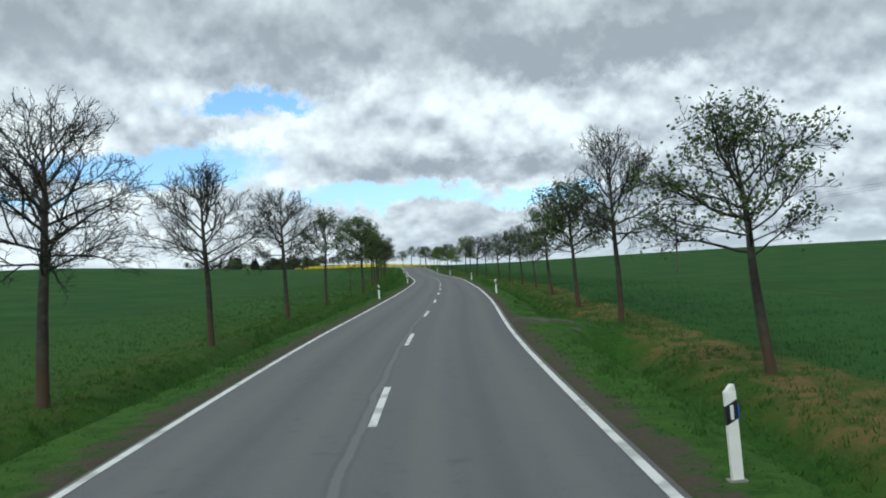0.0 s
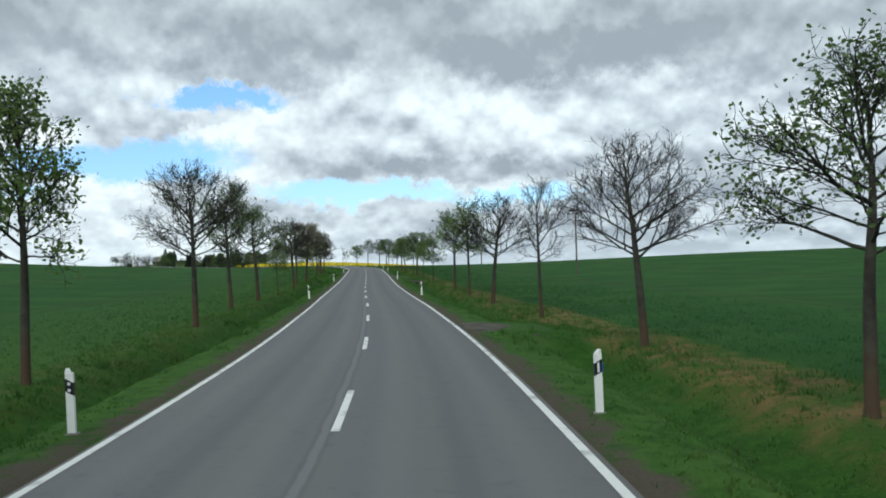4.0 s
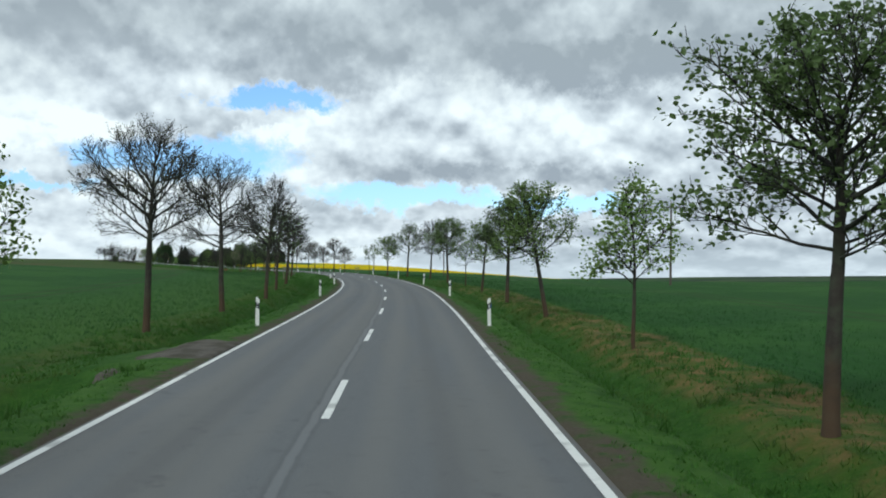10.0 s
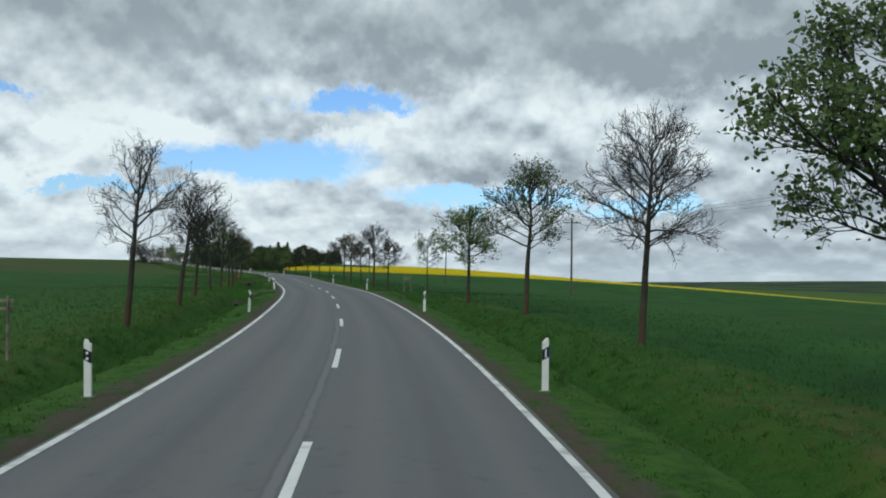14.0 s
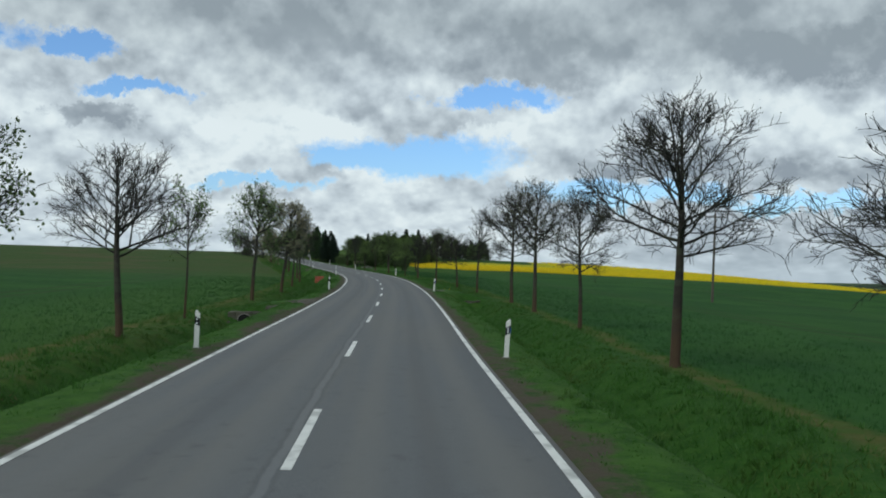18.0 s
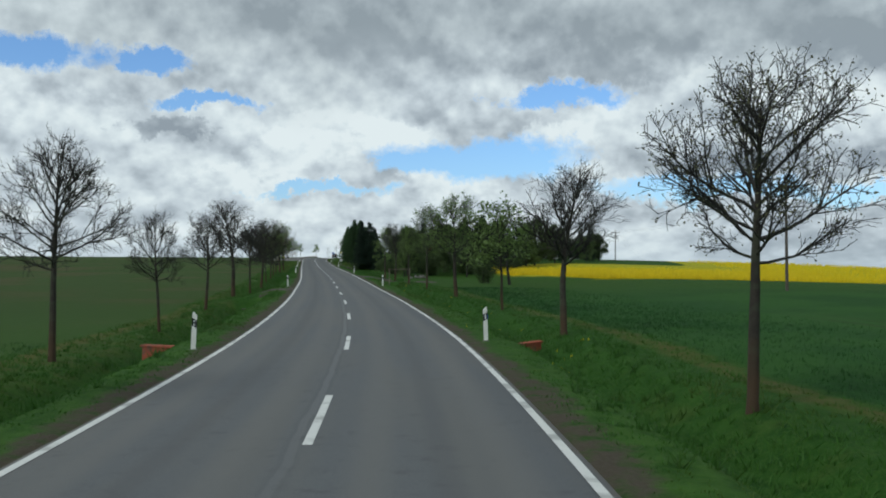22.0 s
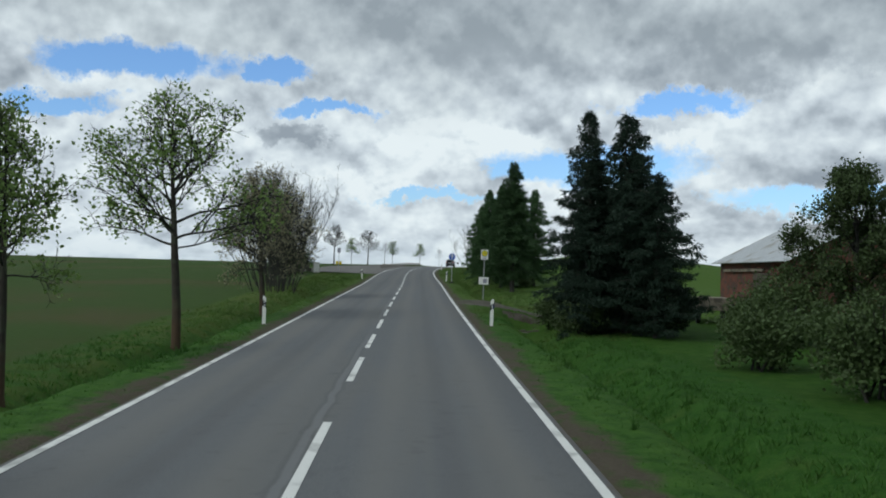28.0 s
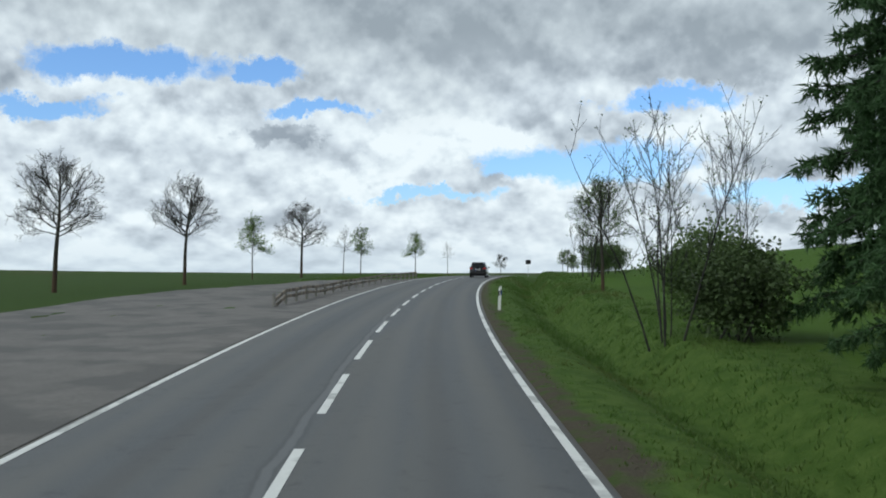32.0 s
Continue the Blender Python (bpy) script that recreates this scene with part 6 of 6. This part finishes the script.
for x in (-0.6, 0.6):
    slab("leg", 0.14, 1.3, 0.4, bench, CONCRETE, 0.02, (x, 0, 0.0))
    slab("pedestal", 0.14, 0.4, 0.36, bench, CONCRETE, 0.02, (x, 0, 0.38))
bench.matrix_basis = Matrix.Translation(spot(765.5, -13.2)) @ pose(0, 0, 0, 0, 0, heading(765) + 60)
tagged(bench, "dark weathered picnic bench on concrete legs by the lay-by", "bench")

# ---- car ----


def car():
    ob = new("car")
    # half widths and heights along the length (rear at -y, front at +y)
    secs = ((-2.05, 0.80, 0.42, 0.95), (-1.98, 0.86, 0.28, 1.02), (-1.6, 0.88, 0.20, 1.02), (-0.8, 0.89, 0.18, 1.00), (0.3, 0.89, 0.18, 0.98), (1.1, 0.88, 0.19, 0.94), (1.7, 0.84, 0.24, 0.82), (2.02, 0.70, 0.36, 0.66))

    def hull(rows, name, material):
        bm = bmesh.new()
        prev = None
        for y, pts in rows:
            ring = [bm.verts.new((x, y, z)) for x, z in pts]
            if prev:
                for k in range(len(ring)):
                    bm.faces.new((prev[k], prev[(k + 1) % len(ring)], ring[(k + 1) % len(ring)], ring[k]))
            else:
                bm.faces.new(ring)
            prev = ring
        bm.faces.new(prev[::-1])
        bmesh.ops.recalc_face_normals(bm, faces=bm.faces)
        p = part(name, bm, material, ob)
        for f in p.data.polygons:
            f.use_smooth = True
        return p

    def ring(w, lo, hi):
        return [(-w * 0.9, lo), (w * 0.9, lo), (w, lo + 0.14), (w, lo + (hi - lo) * 0.6), (w * 0.95, hi), (-w * 0.95, hi), (-w, lo + (hi - lo) * 0.6), (-w, lo + 0.14)]

    hull([(y, ring(w, lo, hi)) for y, w, lo, hi in secs], "body", CAR_BLACK)
    cabin = ((-1.98, 0.80, 1.04, 0.72), (-1.72, 0.78, 1.48, 0.66), (-1.2, 0.79, 1.60, 0.62), (-0.2, 0.80, 1.62, 0.62), (0.35, 0.80, 1.53, 0.64), (1.15, 0.80, 0.97, 0.74))
    hull([(y, [(-b, 0.93), (b, 0.93), (b, 1.0), (t, h), (-t, h), (-b, 1.0)]) for y, b, h, t in cabin], "roof", CAR_BLACK)
    bm = bmesh.new()
    vs = [bm.verts.new(p) for p in ((-0.64, -2.0, 1.07), (0.64, -2.0, 1.07), (0.57, -1.755, 1.46), (-0.57, -1.755, 1.46))]
    bm.faces.new(vs)
    bmesh.ops.solidify(bm, geom=bm.faces[:], thickness=0.012)
    part("rear_window", bm, CAR_GLASS, ob)
    for sx in (-1, 1):
        for y0, y1, y2, y3 in ((-1.5, -0.62, -0.68, -1.35), (-0.54, 0.55, 0.2, -0.58)):
            bm = bmesh.new()
            vs = [bm.verts.new(p) for p in ((sx * 0.803, y0, 1.05), (sx * 0.803, y1, 1.05), (sx * 0.665, y2, 1.50), (sx * 0.665, y3, 1.50))]
            bm.faces.new(vs)
            bmesh.ops.solidify(bm, geom=bm.faces[:], thickness=0.012)
            part("side_window", bm, CAR_GLASS, ob)
        bm = bmesh.new()
        box(bm, sx * 0.70, -2.0, 0.96, 0.30, 0.12, 0.15, 0.04)
        part("tail_light", bm, TAIL, ob, "red tail light")
        bm = bmesh.new()
        box(bm, sx * 0.98, 0.62, 1.06, 0.2, 0.1, 0.15, 0.035)
        part("mirror", bm, CAR_BLACK, ob)
        for y in (-1.3, 1.32):
            w = new("wheel")
            w.parent = ob
            bm = bmesh.new()
            tube(bm, (sx * 0.68, y, 0.31), (sx * 0.88, y, 0.31), 0.31, n=24)
            part("tyre", bm, TYRE, w)
            bm = bmesh.new()
            tube(bm, (sx * 0.86, y, 0.31), (sx * 0.895, y, 0.31), 0.20, 0.18, 20)
            part("rim", bm, RIM, w)
    slab("bumper", 1.66, 0.14, 0.24, ob, CAR_TRIM, 0.05, (0, -2.03, 0.36))
    slab("number_plate", 0.52, 0.02, 0.11, ob, WHITE, 0.004, (0, -2.08, 0.80))
    slab("plate_bar", 0.36, 0.006, 0.05, ob, CAR_TRIM, 0.001, (0.03, -2.093, 0.83))
    slab("plate_stripe", 0.04, 0.006, 0.1, ob, BLUE, 0.001, (-0.235, -2.093, 0.805))
    slab("spoiler", 1.1, 0.16, 0.04, ob, CAR_BLACK, 0.015, (0, -1.78, 1.5))
    return tagged(ob, "black compact family car driving on the road", "car")


motor = car()
motor.matrix_basis = Matrix.Translation(Vector(spot(846, 1.55)) * 1.0) @ pose(0, 0, 0, 0.6, 0, heading(846))
motor.location.z = float(np.interp(846, DS, DZ)) + 0.03

# ---- distance ----
for n, (s0, lat, w, d, h) in enumerate(((700, 470, 34, 14, 9), (735, 500, 26, 12, 7), (660, 430, 16, 9, 6), (520, 620, 40, 14, 8), (330, 640, 30, 12, 8))):
    copse = new("distant_wood")
    rn = np.random.RandomState(300 + n)
    pts = []
    for k in range(16):
        cx, cy, ch = rn.uniform(-w / 2, w / 2), rn.uniform(-d / 2, d / 2), h * rn.uniform(0.6, 1.0)
        u = rn.normal(0, 1, (140, 3))
        u /= np.linalg.norm(u, axis=1, keepdims=True)
        pts.append(u * rn.uniform(0.5, 1, (140, 1)) * [3.0, 3.0, ch * 0.42] + [cx, cy, ch * 0.52])
    me = leaf_mesh("foliage", np.concatenate(pts), 300 + n, 1, 1.1, 1.0, 0.3)
    tagged(part("foliage", me, SHRUB, copse), kind="stuff")
    copse.matrix_basis = Matrix.Translation(spot(s0, lat)) @ pose(0, 0, 0, 0, 0, 20 * n)
    tagged(copse, "distant dark copse on the field horizon", "wood", "distant woods", kind="stuff")


def pylon(h):
    ob = new("pylon")
    tubes = []
    legs = [Vector((x, y, 0)) for x in (-1, 1) for y in (-1, 1)]
    for p in legs:
        tubes.append(([Vector((p.x * h * 0.1, p.y * h * 0.1, -1)), Vector((p.x * 0.5, p.y * 0.5, h))], [0.28, 0.18], 4))
    for k in range(8):
        z0, z1 = h * k / 8, h * (k + 1) / 8
        w0, w1 = h * 0.1 * (1 - k / 8) + 0.5, h * 0.1 * (1 - (k + 1) / 8) + 0.5
        for sy in (-1, 1):
            tubes.append(([Vector((-w0, sy * w0, z0)), Vector((w1, sy * w1, z1))], [0.12, 0.12], 3))
            tubes.append(([Vector((w0, sy * w0, z0)), Vector((-w1, sy * w1, z1))], [0.12, 0.12], 3))
    part("mast", tube_mesh("mast", tubes), WIRE, ob)
    for z, w in ((h * 0.72, 8), (h * 0.84, 6), (h * 0.95, 4)):
        bm = bmesh.new()
        tube(bm, (-w, 0, z), (w, 0, z), 0.22, n=5)
        part("arm", bm, WIRE, ob)
    return tagged(ob, "distant steel lattice pylon on the horizon", "pylon", "pylons")


mast = pylon(38)
mast.matrix_basis = Matrix.Translation(spot(1160, -520)) @ pose(0, 0, 0, 0, 0, 30)
for s0, lat in ((1330, -780), (1040, -820)):
    m = Matrix.Translation(spot(s0, lat)) @ pose(0, 0, 0, 0, 0, 40)
    copy_thing(mast, m).matrix_basis = m

# ---- grass, crop and flowers ----


def blades(name, S, L, high, wide, seed, per, lean=0.5):
    """Tufts of single-triangle blades standing on the ground at stations S and offsets L."""
    rn = np.random.RandomState(seed)
    S, L, high = np.repeat(S, per), np.repeat(L, per), np.repeat(high, per)
    n = len(S)
    S, L = S + rn.normal(0, 0.07, n), L + rn.normal(0, 0.07, n)
    x, y, _, tx, ty = frame_at(S)
    near = np.clip(L, -40, 40)
    px, py, pz = x + ty * near + MEAN[0] * (L - near), y - tx * near + MEAN[1] * (L - near), ground_z(S, L) - 0.02
    a = rn.uniform(0, 6.283, n)
    h = high * rn.uniform(0.5, 1.2, n)
    w = wide * rn.uniform(0.6, 1.3, n)
    bend = rn.uniform(0, lean, n) * h
    b = rn.uniform(0, 6.283, n)
    base = np.stack([px, py, pz], 1)
    sx = np.stack([np.cos(a) * w, np.sin(a) * w, 0 * a], 1)
    tip = base + np.stack([np.cos(b) * bend, np.sin(b) * bend, h], 1)
    V = np.stack([base - sx, base + sx, tip], 1).reshape(-1, 3)
    me = bpy.data.meshes.new(name)
    me.vertices.add(3 * n)
    me.vertices.foreach_set("co", V.ravel().astype(np.float32))
    me.loops.add(3 * n)
    me.loops.foreach_set("vertex_index", np.arange(3 * n, dtype=np.int32))
    me.polygons.add(n)
    me.polygons.foreach_set("loop_start", np.arange(0, 3 * n, 3, dtype=np.int32))
    me.update()
    me.validate()
    return me


def free_of(S, L):
    """Keeps plants off the gravel aprons and the lay-by."""
    keep = np.ones(len(S), bool)
    for s0, side, half in ACCESS:
        far = 6.8 if s0 not in (614, 702) else 12.5
        keep &= ~((np.abs(S - s0) < half * 0.8) & (np.sign(L) == side) & (np.abs(L) < far))
    wide = 3.45 + 11.2 * smooth((S - 756) / 14) ** 0.8 * smooth((848 - S) / 58)
    keep &= ~((L < 0) & (S > 756) & (S < 848) & (np.abs(L) < wide + 0.1))
    return keep


rn = np.random.RandomState(17)
n = 165000
S = rn.uniform(2, 868, n)
a = 3.7 + 7.2 * rn.beta(1.0, 1.35, n)
L = a * rn.choice((-1, 1), n)
keep = free_of(S, L) & (rn.rand(n) < smooth((a - 3.55) / 0.7 + 0.25 * wave(S * 0.8, L, 8)))
clump = 0.6 + 0.55 * np.clip(wave(S * 0.55, L * 0.9, 21), -0.8, 1) + 0.25 * smooth((a - 5) / 1.5)
clump = clump * (0.62 + 0.38 * smooth((a - 5.3) / 1.2))
dryness = ((L > 0) & (a > 8.5) & (a < 10.6) & (S < 345) & (wave(S * 0.5, L * 1.6, 52) > -0.25)) | (wave(S * 0.35, L * 0.5, 33) > 0.85)
dryness &= rn.rand(n) < 0.35
for nm, pick, m, label, seed in (("verge_grass", keep & ~dryness & (S < 690), GRASS, "tufted green verge grass along ditches and road edge", 1), ("bank_grass", keep & ~dryness & (S >= 690), GRASS_PALE, "yellowish green grass on the banks near the lay-by", 1), ("dry_grass", keep & dryness, DRY, "dry tan grass along the tree row", 2)):
    ob = part(nm, blades(nm, S[pick], L[pick], (0.17 if seed == 1 else 0.13) * np.clip(clump[pick], 0.25, 1.9), 0.016, seed, 6 if seed == 1 else 5, 1.3), m)
    tagged(ob, label, "grass", kind="stuff")
# taller tussocks on the ditch slopes
n = 9000
S, a = rn.uniform(2, 868, n), 4.3 + 5.4 * rn.rand(n)
L = a * rn.choice((-1, 1), n)
keep = free_of(S, L) & (wave(S * 0.7, L * 1.1, 61) > 0.05)
for nm, pick, m, label in (("tussock", keep & (S < 690), GRASS, "taller tufts of dark green grass on the ditch slopes"), ("bank_tussock", keep & (S >= 690), GRASS_PALE, "taller tufts of pale grass on the banks")):
    ob = part(nm, blades(nm, S[pick], L[pick], 0.20 + 0.14 * rn.rand(pick.sum()), 0.013, 9, 16, 1.0), m)
    tagged(ob, label, "grass", kind="stuff")
# crop along both fields
n = 90000
S = rn.uniform(2, 590, n)
a = 10.7 + 13 * rn.beta(1.0, 2.0, n)
L = a * rn.choice((-1, 1), n)
L = np.where((L < 0) & (S > 540), -L, L)
ob = part("crop", blades("crop", S, L, 0.15 + 0 * S, 0.010, 5, 4, 0.6), CROP)
tagged(ob, "dense dark green young wheat beside the verge", "crop", kind="stuff")
# rape flowering at the edge of its field
n = 26000
L = 27.5 + 190 * rn.beta(0.75, 1.6, n)
S = 612 + 20 * smooth((35 - L) / 7) + (26 + 70 * smooth((L - 62) / 22)) * rn.beta(1, 1.8, n)
S += 1.2 * wave(L * 0.3, S * 0, 4)
ob = part("rape", blades("rape", S, L, 0.6 + 0 * S, 0.045, 6, 3, 0.3), RAPE)
tagged(ob, "bright yellow flowering rape beyond the meadow", "crop", kind="stuff")
# dandelions on the verge
n = 220
S, a = rn.uniform(480, 640, n), 4.0 + 4.5 * rn.rand(n)
L = a
keep = free_of(S, L) & (wave(S * 0.4, L, 44) > 0.1)
ob = part("dandelion", blades("dandelion", S[keep], L[keep], 0.12 + 0 * S[keep], 0.018, 7, 3, 0.2), RAPE)
tagged(ob, "small yellow dandelions scattered in the verge", "flower", kind="stuff")
